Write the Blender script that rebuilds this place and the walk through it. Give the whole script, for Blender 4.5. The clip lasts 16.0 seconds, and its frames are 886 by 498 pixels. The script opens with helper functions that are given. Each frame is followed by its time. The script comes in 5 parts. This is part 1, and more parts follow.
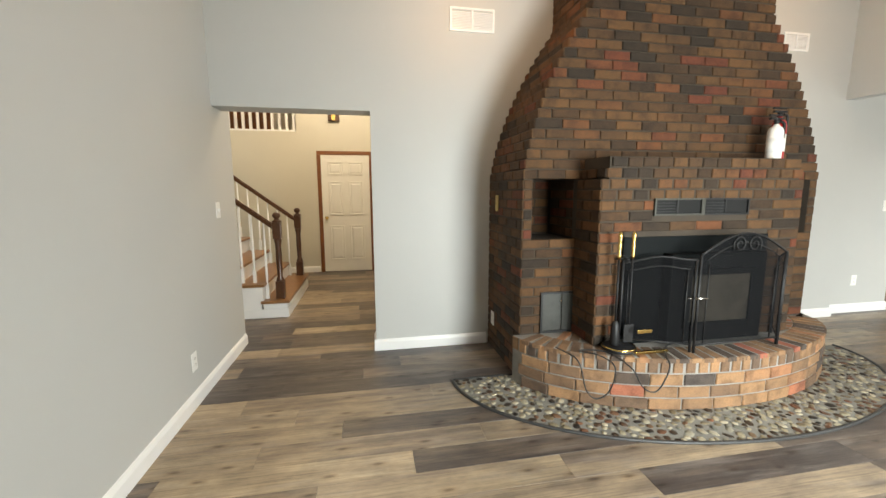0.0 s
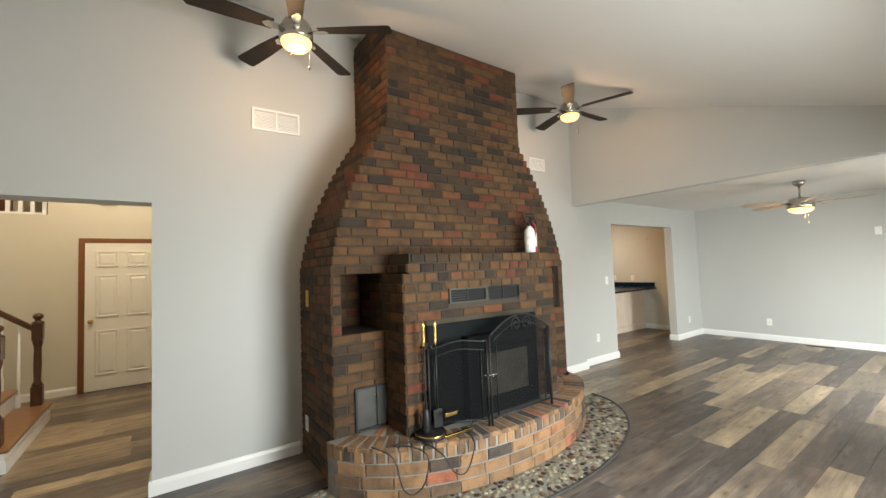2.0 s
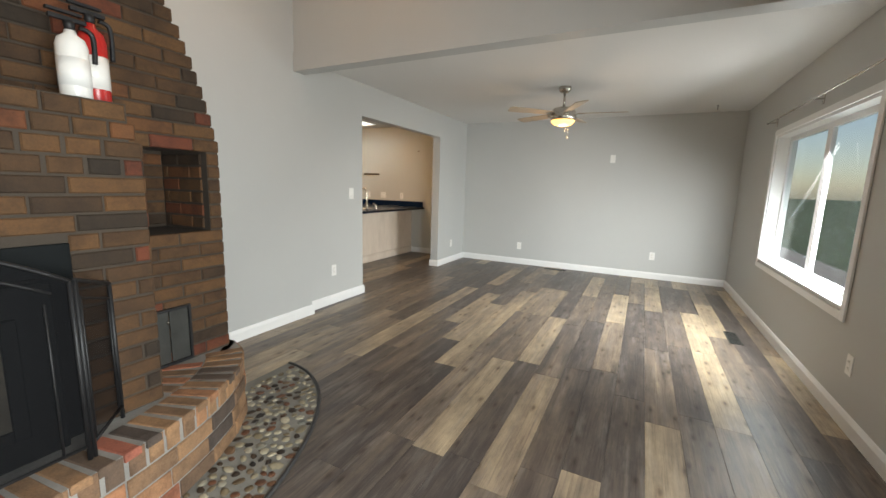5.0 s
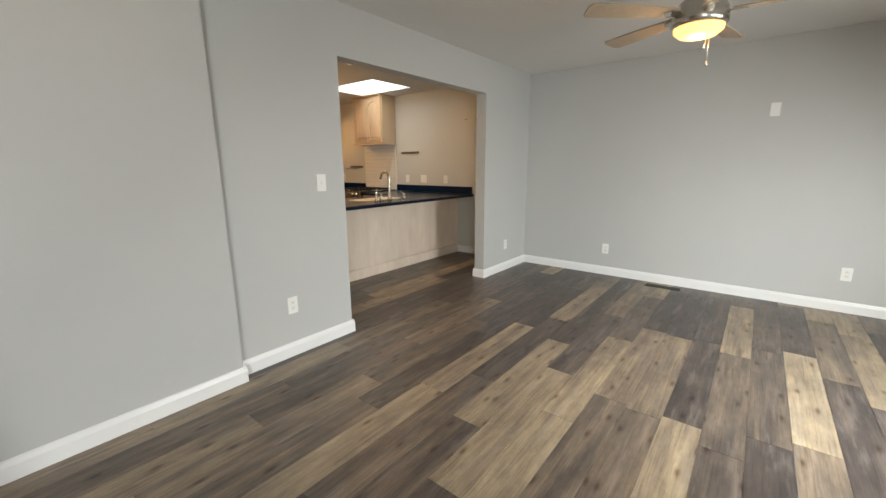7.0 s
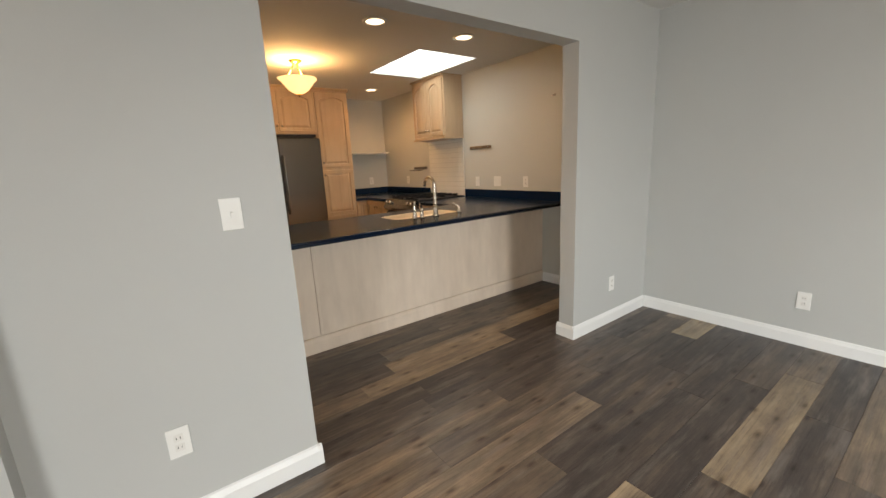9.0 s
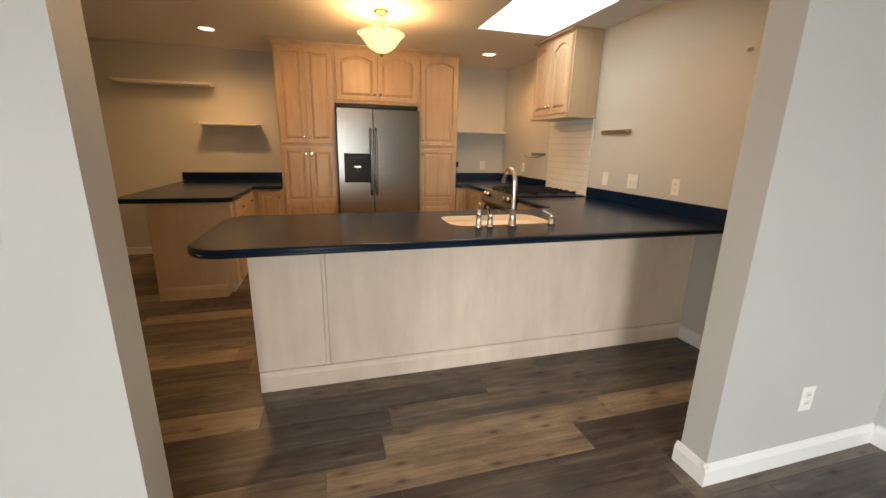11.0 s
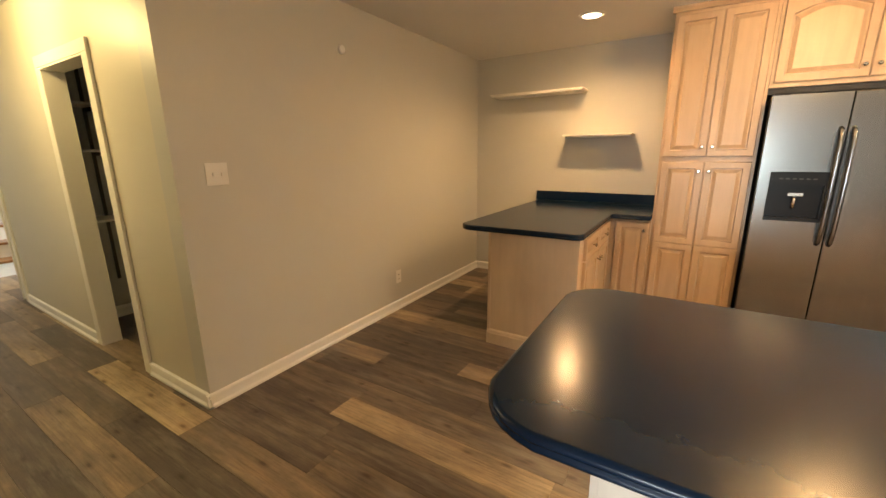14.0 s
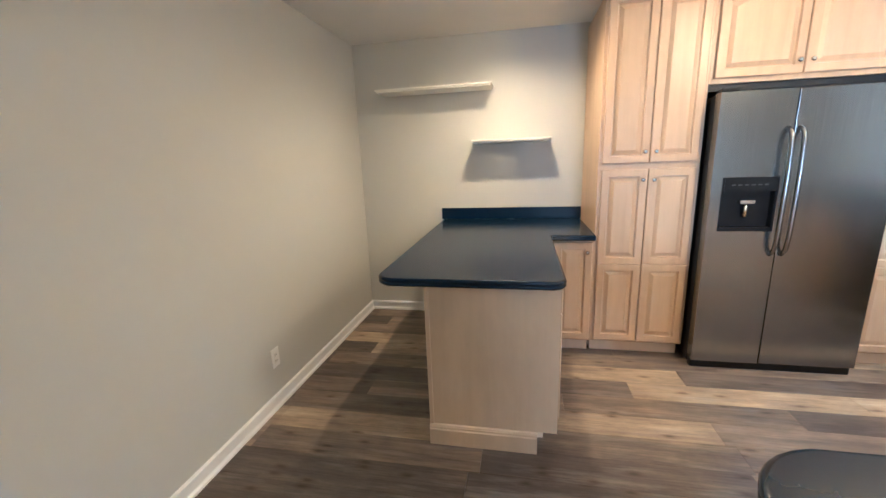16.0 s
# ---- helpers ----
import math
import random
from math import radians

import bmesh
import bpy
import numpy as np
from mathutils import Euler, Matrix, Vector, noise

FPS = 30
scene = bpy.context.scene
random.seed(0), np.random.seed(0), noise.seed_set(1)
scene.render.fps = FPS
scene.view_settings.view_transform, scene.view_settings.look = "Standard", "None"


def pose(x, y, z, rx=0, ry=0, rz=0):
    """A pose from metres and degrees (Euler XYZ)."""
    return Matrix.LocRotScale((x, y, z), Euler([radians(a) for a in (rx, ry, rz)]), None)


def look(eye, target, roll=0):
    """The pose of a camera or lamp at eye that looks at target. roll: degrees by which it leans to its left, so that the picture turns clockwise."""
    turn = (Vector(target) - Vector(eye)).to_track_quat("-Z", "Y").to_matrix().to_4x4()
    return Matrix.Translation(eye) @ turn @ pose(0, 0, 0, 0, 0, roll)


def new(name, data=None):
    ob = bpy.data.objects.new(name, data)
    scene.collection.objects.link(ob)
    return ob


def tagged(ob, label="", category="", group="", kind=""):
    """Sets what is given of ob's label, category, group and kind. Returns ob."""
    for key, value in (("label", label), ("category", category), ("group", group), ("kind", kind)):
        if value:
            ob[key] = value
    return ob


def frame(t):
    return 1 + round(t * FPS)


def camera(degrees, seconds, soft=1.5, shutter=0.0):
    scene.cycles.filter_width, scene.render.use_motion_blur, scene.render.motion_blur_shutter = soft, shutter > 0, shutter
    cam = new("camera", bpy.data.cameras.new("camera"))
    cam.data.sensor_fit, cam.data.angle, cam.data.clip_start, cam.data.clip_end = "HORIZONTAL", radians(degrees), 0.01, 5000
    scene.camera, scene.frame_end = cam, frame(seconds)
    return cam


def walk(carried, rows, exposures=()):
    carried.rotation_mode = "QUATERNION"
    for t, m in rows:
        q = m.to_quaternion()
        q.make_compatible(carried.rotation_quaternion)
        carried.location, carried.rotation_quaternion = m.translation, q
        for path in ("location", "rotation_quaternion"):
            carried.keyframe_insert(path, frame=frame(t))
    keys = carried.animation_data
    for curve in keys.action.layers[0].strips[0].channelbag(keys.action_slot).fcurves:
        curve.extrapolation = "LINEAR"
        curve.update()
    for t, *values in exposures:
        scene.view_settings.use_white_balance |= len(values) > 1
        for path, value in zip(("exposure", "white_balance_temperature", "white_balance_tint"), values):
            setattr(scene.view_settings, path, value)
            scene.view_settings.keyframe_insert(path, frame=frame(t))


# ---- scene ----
cam = camera(96.7, 16.0)
PATH = [
    (0, (0.601, 0.192, 1.37), (0.966, 2.138, 1.085), -0.2),
    (0.5, (0.628, 0.256, 1.382), (1.239, 2.146, 1.146), -0.8),
    (1, (0.663, 0.259, 1.394), (1.61, 2.012, 1.221), -1.8),
    (1.5, (0.699, 0.195, 1.445), (1.784, 1.874, 1.42), -2.7),
    (2, (0.71, 0.098, 1.478), (1.864, 1.729, 1.577), -2.1),
    (2.5, (0.803, 0.096, 1.436), (1.993, 1.7, 1.322), -1.9),
    (3, (1.008, 0.149, 1.375), (2.369, 1.596, 1.14), -3.6),
    (3.5, (1.37, 0.259, 1.336), (3.086, 1.226, 0.993), -3.9),
    (4, (1.808, 0.355, 1.338), (3.598, 1.165, 0.968), -0.4),
    (4.2, (1.977, 0.415, 1.319), (3.775, 1.215, 0.964), 0.2),
    (6.3, (3.953, 0.97, 1.311), (5.63, 2.022, 1.023), 2.0),
    (6.5, (4.132, 1.008, 1.315), (5.809, 2.049, 0.993), 0.3),
    (7, (4.575, 1.163, 1.324), (6.105, 2.383, 0.907), -0.3),
    (7.5, (4.947, 1.393, 1.335), (6.38, 2.72, 0.906), -2.2),
    (8, (5.347, 1.565, 1.351), (6.687, 2.99, 0.935), -1.8),
    (8.5, (5.681, 1.745, 1.353), (6.961, 3.235, 0.974), -1.6),
    (9, (6.024, 1.946, 1.352), (7.178, 3.523, 0.928), -2.9),
    (9.2, (6.157, 2.008, 1.374), (7.22, 3.65, 0.957), -2.0),
    (11.3, (7.071, 2.697, 1.354), (7.427, 4.591, 0.819), 0.6),
    (11.5, (7.134, 2.754, 1.348), (7.338, 4.662, 0.785), 0.2),
    (12, (7.237, 2.873, 1.357), (7.043, 4.786, 0.807), 0.2),
    (12.5, (7.161, 3.058, 1.368), (6.708, 4.953, 0.915), -1.4),
    (13, (7.071, 3.345, 1.391), (6.358, 5.145, 0.891), -1.5),
    (13.5, (6.912, 3.603, 1.41), (5.973, 5.292, 0.893), 1.3),
    (14, (6.663, 3.85, 1.412), (5.64, 5.503, 0.942), -0.5),
    (14.5, (6.471, 4.133, 1.408), (5.356, 5.71, 0.889), 0.6),
    (15, (6.239, 4.3, 1.405), (5.231, 5.956, 0.915), -0.1),
    (15.5, (6.047, 4.45, 1.429), (5.386, 6.263, 0.903), -1.4),
    (16, (5.934, 4.656, 1.458), (5.547, 6.565, 1.005), -2.2),
]
EXPOSURES = [(0, 0.29, 7250, 12), (1, 0.17, 7400, 13), (2, 0.08, 7250, 12), (3, 0.0, 6900, 11), (4, -0.13, 7000, 13), (6.5, -0.4, 7150, 15), (9, -0.4, 7400, 17), (11.5, 0.0, 7400, 17),
             (12.5, 0.12, 7000, 12), (13, 0.33, 6600, 12), (13.5, 0.62, 7150, 13), (14.0, 0.95, 6600, 10), (14.5, 1.22, 5000, 8), (15, 1.25, 4600, 5), (15.5, 1.32, 4500, 3), (16, 1.34, 4400, 5)]
walk(cam, [(t, look(eye, target, roll)) for t, eye, target, roll in PATH], EXPOSURES)

# ---------------------------------------------------------------- world and light
world = bpy.data.worlds.new("world")
scene.world = world
world.use_nodes = True
wn = world.node_tree
sky = wn.nodes.new("ShaderNodeTexSky")
sky.sky_type, sky.sun_disc = "NISHITA", False
sky.sun_elevation, sky.sun_rotation = radians(48), radians(6)
wn.links.new(sky.outputs[0], wn.nodes["Background"].inputs[0])
wn.nodes["Background"].inputs[1].default_value = 0.15

sun = new("sun", bpy.data.lights.new("sun", "SUN"))
sun.data.energy, sun.data.angle, sun.data.color = 1.5, radians(20), (1, 0.96, 0.9)
sun.matrix_world = look((2, 20, 22), (4, 0, 0))


def area_lamp(name, eye, target, w, h, power, colour):
    ob = new(name, bpy.data.lights.new(name, "AREA"))
    ob.data.shape, ob.data.size, ob.data.size_y = "RECTANGLE", w, h
    ob.data.energy, ob.data.color = power, colour
    ob.matrix_world = look(eye, target)
    return ob


def bulb(name, x, y, z, r, power, colour):
    ob = new(name, bpy.data.lights.new(name, "POINT"))
    ob.data.energy, ob.data.color, ob.data.shadow_soft_size = power, colour, r
    ob.location = (x, y, z)
    return ob


DAY = (0.83, 0.95, 1.0)
WARM = (1.0, 0.60, 0.26)
area_lamp("sky_light_window", (6.22, -0.67, 1.24), (7.9, 1.3, -0.85), 0.6, 1.2, 125, DAY).data.spread = radians(125)
area_lamp("sky_light_window", (7.2, -0.67, 1.22), (6.4, 2.0, 0.2), 1.1, 1.1, 40, DAY)
area_lamp("sky_light_window", (2.72, -0.58, 1.15), (2.5, 2.0, -0.25), 1.25, 1.45, 215, DAY)
area_lamp("sky_light_skylight", (8.73, 5.9, 2.95), (8.73, 5.9, 0), 0.7, 1.0, 18, DAY)
for cx_, cy_, watts in ((5.88, 7.32, 62), (8.85, 7.36, 36), (7.63, 4.87, 31), (8.50, 4.86, 17)):
    can = new("can_spot", bpy.data.lights.new("can_spot", "SPOT"))
    can.data.energy, can.data.color, can.data.spot_size, can.data.spot_blend = watts, WARM, radians(165), 0.8
    can.data.shadow_soft_size = 0.05
    can.location = (cx_, cy_, 2.415)
bulb("bowl_bulb", 7.437, 6.231, 2.26, 0.05, 31, (1.0, 0.60, 0.25))
bulb("fan_bulb", 1.44, 2.76, 2.97, 0.06, 12, (1.0, 0.62, 0.34))
bulb("fan_bulb", 4.38, 2.76, 3.08, 0.06, 12, (1.0, 0.62, 0.34))
bulb("fan_bulb", 7.40, 1.55, 1.99, 0.06, 7, (1.0, 0.66, 0.36))
# Unseen lamp without a fixture, added to light the corridor wall and closet jamb.
bulb("hall_lamp_unseen", 3.15, 4.25, 2.30, 0.08, 22, (1.0, 0.72, 0.30))
# Another unseen lamp, hung in mid-air to brighten the entry door and walls.
bulb("entry_lamp_unseen", 0.1, 5.4, 3.6, 0.12, 125, (1.0, 0.87, 0.68))

# ---------------------------------------------------------------- materials


class Nodes:
    def __init__(self, name):
        self.m = bpy.data.materials.new(name)
        self.m.use_nodes = True
        self.t = self.m.node_tree
        self.b = self.t.nodes["Principled BSDF"]

    def n(self, kind, **ins):
        node = self.t.nodes.new(kind)
        for k, v in ins.items():
            node.inputs[k].default_value = v
        return node

    def link(self, a, b):
        self.t.links.new(a, b)

    def coords(self, scale=(1, 1, 1), which="Object", shift=None):
        tc = self.n("ShaderNodeTexCoord")
        mp = self.n("ShaderNodeMapping")
        mp.inputs["Scale"].default_value = scale
        if which == "World":
            self.link(self.n("ShaderNodeNewGeometry").outputs["Position"], mp.inputs[0])
        else:
            self.link(tc.outputs[which], mp.inputs[0])
        if shift is not None:
            self.link(shift, mp.inputs["Location"])
        return mp.outputs[0]

    def noise(self, vec, scale, detail=4, rough=0.6):
        t = self.n("ShaderNodeTexNoise")
        t.inputs["Scale"].default_value, t.inputs["Detail"].default_value, t.inputs["Roughness"].default_value = scale, detail, rough
        self.link(vec, t.inputs["Vector"])
        return t.outputs[0]

    def ramp(self, fac, stops, mode="LINEAR"):
        r = self.n("ShaderNodeValToRGB")
        r.color_ramp.interpolation = mode
        while len(r.color_ramp.elements) < len(stops):
            r.color_ramp.elements.new(0.5)
        for e, (p, c) in zip(r.color_ramp.elements, stops):
            e.position, e.color = p, (*c, 1)
        self.link(fac, r.inputs[0])
        return r.outputs[0]

    def mix(self, a, b, fac, mode="MIX"):
        m = self.n("ShaderNodeMix")
        m.data_type, m.blend_type = "RGBA", mode
        for sock, v in ((m.inputs[0], fac), (m.inputs[6], a), (m.inputs[7], b)):
            if isinstance(v, (int, float)):
                sock.default_value = v
            elif isinstance(v, tuple):
                sock.default_value = (*v, 1)
            else:
                self.link(v, sock)
        return m.outputs[2]

    def maths(self, op, a, b=0.0):
        m = self.n("ShaderNodeMath")
        m.operation = op
        for sock, v in ((m.inputs[0], a), (m.inputs[1], b)):
            if isinstance(v, (int, float)):
                sock.default_value = v
            else:
                self.link(v, sock)
        return m.outputs[0]

    def bump(self, height, strength, dist=0.01):
        b = self.n("ShaderNodeBump")
        b.inputs["Strength"].default_value, b.inputs["Distance"].default_value = strength, dist
        self.link(height, b.inputs["Height"])
        self.link(b.outputs[0], self.b.inputs["Normal"])

    def done(self, colour=None, rough=0.5, metal=0.0, spec=None):
        if colour is not None:
            if isinstance(colour, tuple):
                self.b.inputs["Base Color"].default_value = (*colour, 1)
            else:
                self.link(colour, self.b.inputs["Base Color"])
        if isinstance(rough, (int, float)):
            self.b.inputs["Roughness"].default_value = rough
        else:
            self.link(rough, self.b.inputs["Roughness"])
        self.b.inputs["Metallic"].default_value = metal
        if spec is not None:
            self.b.inputs["Specular IOR Level"].default_value = spec
        return self.m


def varied(name, c, rough=0.5, metal=0.0, vary=0.12, scale=3.0, fine=60.0, bump=0.08, which="World", spec=None):
    """A surface with cloudy wear and a fine grain."""
    g = Nodes(name)
    v = g.coords(which=which)
    big, small = g.noise(v, scale, 5), g.noise(v, fine, 3)
    lo, hi = tuple(x * (1 - vary) for x in c), tuple(min(1, x * (1 + vary)) for x in c)
    col = g.ramp(g.maths("ADD", g.maths("MULTIPLY", big, 0.75), g.maths("MULTIPLY", small, 0.25)), [(0.3, lo), (0.7, hi)])
    g.bump(small, bump, 0.004)
    r = rough
    if rough >= 0.40:
        r = g.maths("ADD", g.maths("MULTIPLY", big, 0.16), rough - 0.08)
    return g.done(col, r, metal, spec)


def glow(name, c, strength, base=None):
    g = Nodes(name)
    g.b.inputs["Emission Color"].default_value = (*c, 1)
    g.b.inputs["Emission Strength"].default_value = strength
    return g.done(base or c, 0.4)


def clear_glass(name, tint=(0.95, 0.98, 0.97)):
    g = Nodes(name)
    out = g.t.nodes["Material Output"]
    tr, gl, mx = g.n("ShaderNodeBsdfTransparent"), g.n("ShaderNodeBsdfGlossy"), g.n("ShaderNodeMixShader")
    tr.inputs[0].default_value = (*tint, 1)
    gl.inputs["Roughness"].default_value = 0.02
    mx.inputs[0].default_value = 0.07
    g.link(tr.outputs[0], mx.inputs[1]), g.link(gl.outputs[0], mx.inputs[2]), g.link(mx.outputs[0], out.inputs[0])
    return g.m


def random_of(g, island):
    return g.n("ShaderNodeNewGeometry").outputs["Random Per Island"] if island else g.n("ShaderNodeObjectInfo").outputs["Random"]


def plank_material(island):
    g = Nodes("vinyl_plank_rest" if island else "vinyl_plank")
    rnd = random_of(g, island)
    off = g.n("ShaderNodeCombineXYZ")
    for k, f in enumerate((37.0, 11.0, 5.0)):
        g.link(g.maths("MULTIPLY", rnd, f), off.inputs[k])
    long_ = g.noise(g.coords((0.9, 9, 9), "World", off.outputs[0]), 1.5, 6, 0.6)
    fine = g.noise(g.coords((2.2, 75, 60), "World", off.outputs[0]), 1.5, 5, 0.7)
    blot = g.noise(g.coords((3.2, 7.0, 5), "World", off.outputs[0]), 1.3, 6, 0.7)
    pale = g.noise(g.coords((2.0, 16.0, 5), "World", off.outputs[0]), 1.1, 5, 0.65)
    # each plank has its own share of tan sapwood running in soft bands along it
    share = g.n("ShaderNodeMath")
    share.operation = "POWER"
    g.link(rnd, share.inputs[0])
    share.inputs[1].default_value = 1.5
    tone = g.maths("ADD", g.maths("ADD", g.maths("MULTIPLY", share.outputs[0], 0.80), 0.05), g.maths("MULTIPLY", g.maths("SUBTRACT", long_, 0.5), 1.15))
    col = g.ramp(tone, [(0.0, (0.066, 0.054, 0.050)), (0.16, (0.096, 0.077, 0.067)), (0.32, (0.140, 0.110, 0.088)), (0.48, (0.205, 0.158, 0.118)),
                        (0.66, (0.30, 0.233, 0.162)), (0.88, (0.40, 0.315, 0.215)), (1.0, (0.45, 0.37, 0.265))])
    col = g.mix(col, g.ramp(fine, [(0.32, (0.62, 0.60, 0.58)), (0.48, (1.0, 1.0, 1.0)), (0.7, (1.2, 1.19, 1.17))]), 0.9, "MULTIPLY")
    col = g.mix(col, g.ramp(blot, [(0.33, (0.62, 0.62, 0.64)), (0.64, (1.18, 1.15, 1.1))]), 0.85, "MULTIPLY")
    col = g.mix(col, (0.34, 0.30, 0.27), g.ramp(pale, [(0.52, (0, 0, 0)), (0.78, (0.42, 0.42, 0.42))]))
    vo = g.n("ShaderNodeTexVoronoi")
    vo.voronoi_dimensions = "2D"
    vo.inputs["Scale"].default_value = 1.0
    g.link(g.coords((4.6, 13.0, 1), "World", off.outputs[0]), vo.inputs["Vector"])
    knot = g.ramp(vo.outputs["Distance"], [(0.0, (0.22, 0.18, 0.16)), (0.07, (0.40, 0.34, 0.30)), (0.15, (0.78, 0.73, 0.69)), (0.28, (1, 1, 1))])
    sep = g.n("ShaderNodeSeparateColor")
    g.link(vo.outputs["Color"], sep.inputs[0])
    col = g.mix(col, knot, g.maths("MULTIPLY", g.maths("GREATER_THAN", sep.outputs[0], 0.72), 0.85), "MULTIPLY")
    g.bump(g.maths("ADD", fine, long_), 0.12, 0.004)
    return g.done(col, g.maths("ADD", g.maths("MULTIPLY", long_, 0.24), 0.25), 0, 0.48)


def brick_material(name="fired_brick", gain=(0.68, 0.62, 0.53)):
    g = Nodes(name)
    rnd = random_of(g, False)
    off = g.n("ShaderNodeCombineXYZ")
    for k in range(3):
        g.link(g.maths("MULTIPLY", rnd, 23.0 + 7 * k), off.inputs[k])
    v = g.coords((1, 1, 1), "World", off.outputs[0])
    cl, fi = g.noise(v, 9, 5), g.noise(v, 120, 4, 0.7)
    tones = [(0.0, (0.036, 0.026, 0.018)), (0.09, (0.048, 0.031, 0.019)), (0.20, (0.088, 0.048, 0.023)), (0.48, (0.125, 0.066, 0.029)),
             (0.78, (0.170, 0.088, 0.036)), (0.90, (0.185, 0.074, 0.030)), (0.96, (0.190, 0.056, 0.027)), (1.0, (0.165, 0.048, 0.026))]
    base = g.ramp(rnd, [(p, tuple(v * k for v, k in zip(c, gain))) for p, c in tones])
    col = g.mix(base, g.ramp(cl, [(0.32, (0.50, 0.48, 0.47)), (0.52, (1, 1, 1)), (0.72, (1.3, 1.22, 1.12))]), 0.85, "MULTIPLY")
    col = g.mix(col, g.ramp(fi, [(0.3, (0.65, 0.65, 0.65)), (0.6, (1.1, 1.1, 1.1))]), 0.7, "MULTIPLY")
    g.bump(g.maths("ADD", fi, cl), 0.5, 0.006)
    return g.done(col, 0.86)


def pebble_material(island):
    g = Nodes("river_pebble_rest" if island else "river_pebble")
    rnd = random_of(g, island)
    col = g.ramp(rnd, [(0.0, (0.018, 0.015, 0.013)), (0.22, (0.05, 0.032, 0.020)), (0.32, (0.13, 0.055, 0.030)), (0.42, (0.13, 0.095, 0.055)), (0.55, (0.20, 0.165, 0.105)), (0.72, (0.29, 0.25, 0.17)), (0.90, (0.42, 0.37, 0.27)), (1.0, (0.13, 0.13, 0.11))])
    n = g.noise(g.coords(which="World"), 55, 4)
    col = g.mix(col, g.ramp(n, [(0.3, (0.7, 0.7, 0.7)), (0.7, (1.15, 1.15, 1.15))]), 0.7, "MULTIPLY")
    return g.done(col, 0.5, 0, 0.35)


def cabinet_material(name, tint, rough=0.36, streak=1.0):
    g = Nodes(name)
    rnd = random_of(g, False)
    off = g.n("ShaderNodeCombineXYZ")
    for k in range(3):
        g.link(g.maths("MULTIPLY", rnd, 13.0 + 5 * k), off.inputs[k])
    grain = g.noise(g.coords((13, 13, 0.9), "World", off.outputs[0]), 1.3, 5, 0.55)
    cloud = g.noise(g.coords((3, 3, 1.2), "World", off.outputs[0]), 1.6, 4)
    col = g.ramp(grain, [(0.3, tuple(x * (1 - 0.10 * streak) for x in tint)), (0.52, tint), (0.75, tuple(min(1, x * (1 + 0.06 * streak)) for x in tint))])
    col = g.mix(col, g.ramp(cloud, [(0.3, (0.86, 0.83, 0.80)), (0.7, (1.08, 1.08, 1.08))]), 0.7, "MULTIPLY")
    g.bump(grain, 0.05, 0.002)
    return g.done(col, rough)


def steel_material():
    g = Nodes("brushed_steel")
    n = g.noise(g.coords((90, 90, 0.8), "World"), 2.0, 2)
    g.bump(n, 0.015, 0.001)
    return g.done(g.ramp(n, [(0.3, (0.25, 0.246, 0.238)), (0.7, (0.30, 0.295, 0.283))]), 0.24, 1.0)


def mesh_screen_material():
    """Fine fire-screen wire cloth: woven wires with holes between."""
    g = Nodes("screen_mesh")
    out = g.t.nodes["Material Output"]
    tr, mx = g.n("ShaderNodeBsdfTransparent"), g.n("ShaderNodeMixShader")
    mx.inputs[0].default_value = 0.55
    g.link(tr.outputs[0], mx.inputs[1]), g.link(g.b.outputs[0], mx.inputs[2]), g.link(mx.outputs[0], out.inputs[0])
    return g.done((0.008, 0.008, 0.009), 0.8, 0.0, 0.1)


M_WALL = varied("wall_paint_grey", (0.50, 0.505, 0.49), 0.5, vary=0.025, scale=1.2, fine=180, bump=0.05)
M_KWALL = varied("kitchen_paint", (0.56, 0.555, 0.52), 0.42, vary=0.025, scale=1.2, fine=180, bump=0.05)
M_HALLWALL = varied("hall_paint_cream", (0.62, 0.59, 0.50), 0.40, vary=0.03, scale=1.2, fine=180, bump=0.05)
M_CEIL = varied("ceiling_paint", (0.74, 0.73, 0.71), 0.8, vary=0.02, scale=1.0, fine=220, bump=0.06)
M_TRIM = varied("white_trim_paint", (0.80, 0.80, 0.79), 0.32, vary=0.025, scale=4, fine=90, bump=0.03)
M_PLANK, M_PLANK_REST = plank_material(False), plank_material(True)
M_SUB = varied("subfloor", (0.03, 0.027, 0.025), 0.9)
M_BRICK = brick_material()
# Hearth copy: paler from dust, plus the daylight from above put into its gain.
M_BRICK_PALE = brick_material("dusty_daylit_hearth_brick", (1.85, 2.0, 2.45))
M_MORTAR = varied("mortar", (0.052, 0.039, 0.028), 0.92, vary=0.25, scale=6, fine=150, bump=0.4)
M_MORTAR_LIGHT = varied("pale_mortar", (0.25, 0.235, 0.215), 0.92, vary=0.25, scale=8, fine=150, bump=0.4)
M_SOOT = varied("sooty_brick", (0.035, 0.03, 0.028), 0.9, vary=0.3, scale=8, fine=100, bump=0.3)
M_PEBBLE, M_PEBBLE_REST = pebble_material(False), pebble_material(True)
M_GROUT = varied("pebble_grout", (0.20, 0.19, 0.165), 0.9, vary=0.2, scale=10, fine=160, bump=0.3)
M_EDGE = varied("dark_edge_strip", (0.035, 0.035, 0.035), 0.5, vary=0.2)
M_BLACK = varied("black_iron", (0.012, 0.012, 0.013), 0.5, 0.2, vary=0.3, scale=8, fine=120)
M_STOVE = varied("black_stove_plate", (0.006, 0.0075, 0.008), 0.55, 0.0, vary=0.25, scale=5, fine=120, spec=0.09)
M_IRONDOOR = varied("grey_cast_iron", (0.062, 0.063, 0.058), 0.5, 0.6, vary=0.25, scale=10, fine=130, bump=0.2)
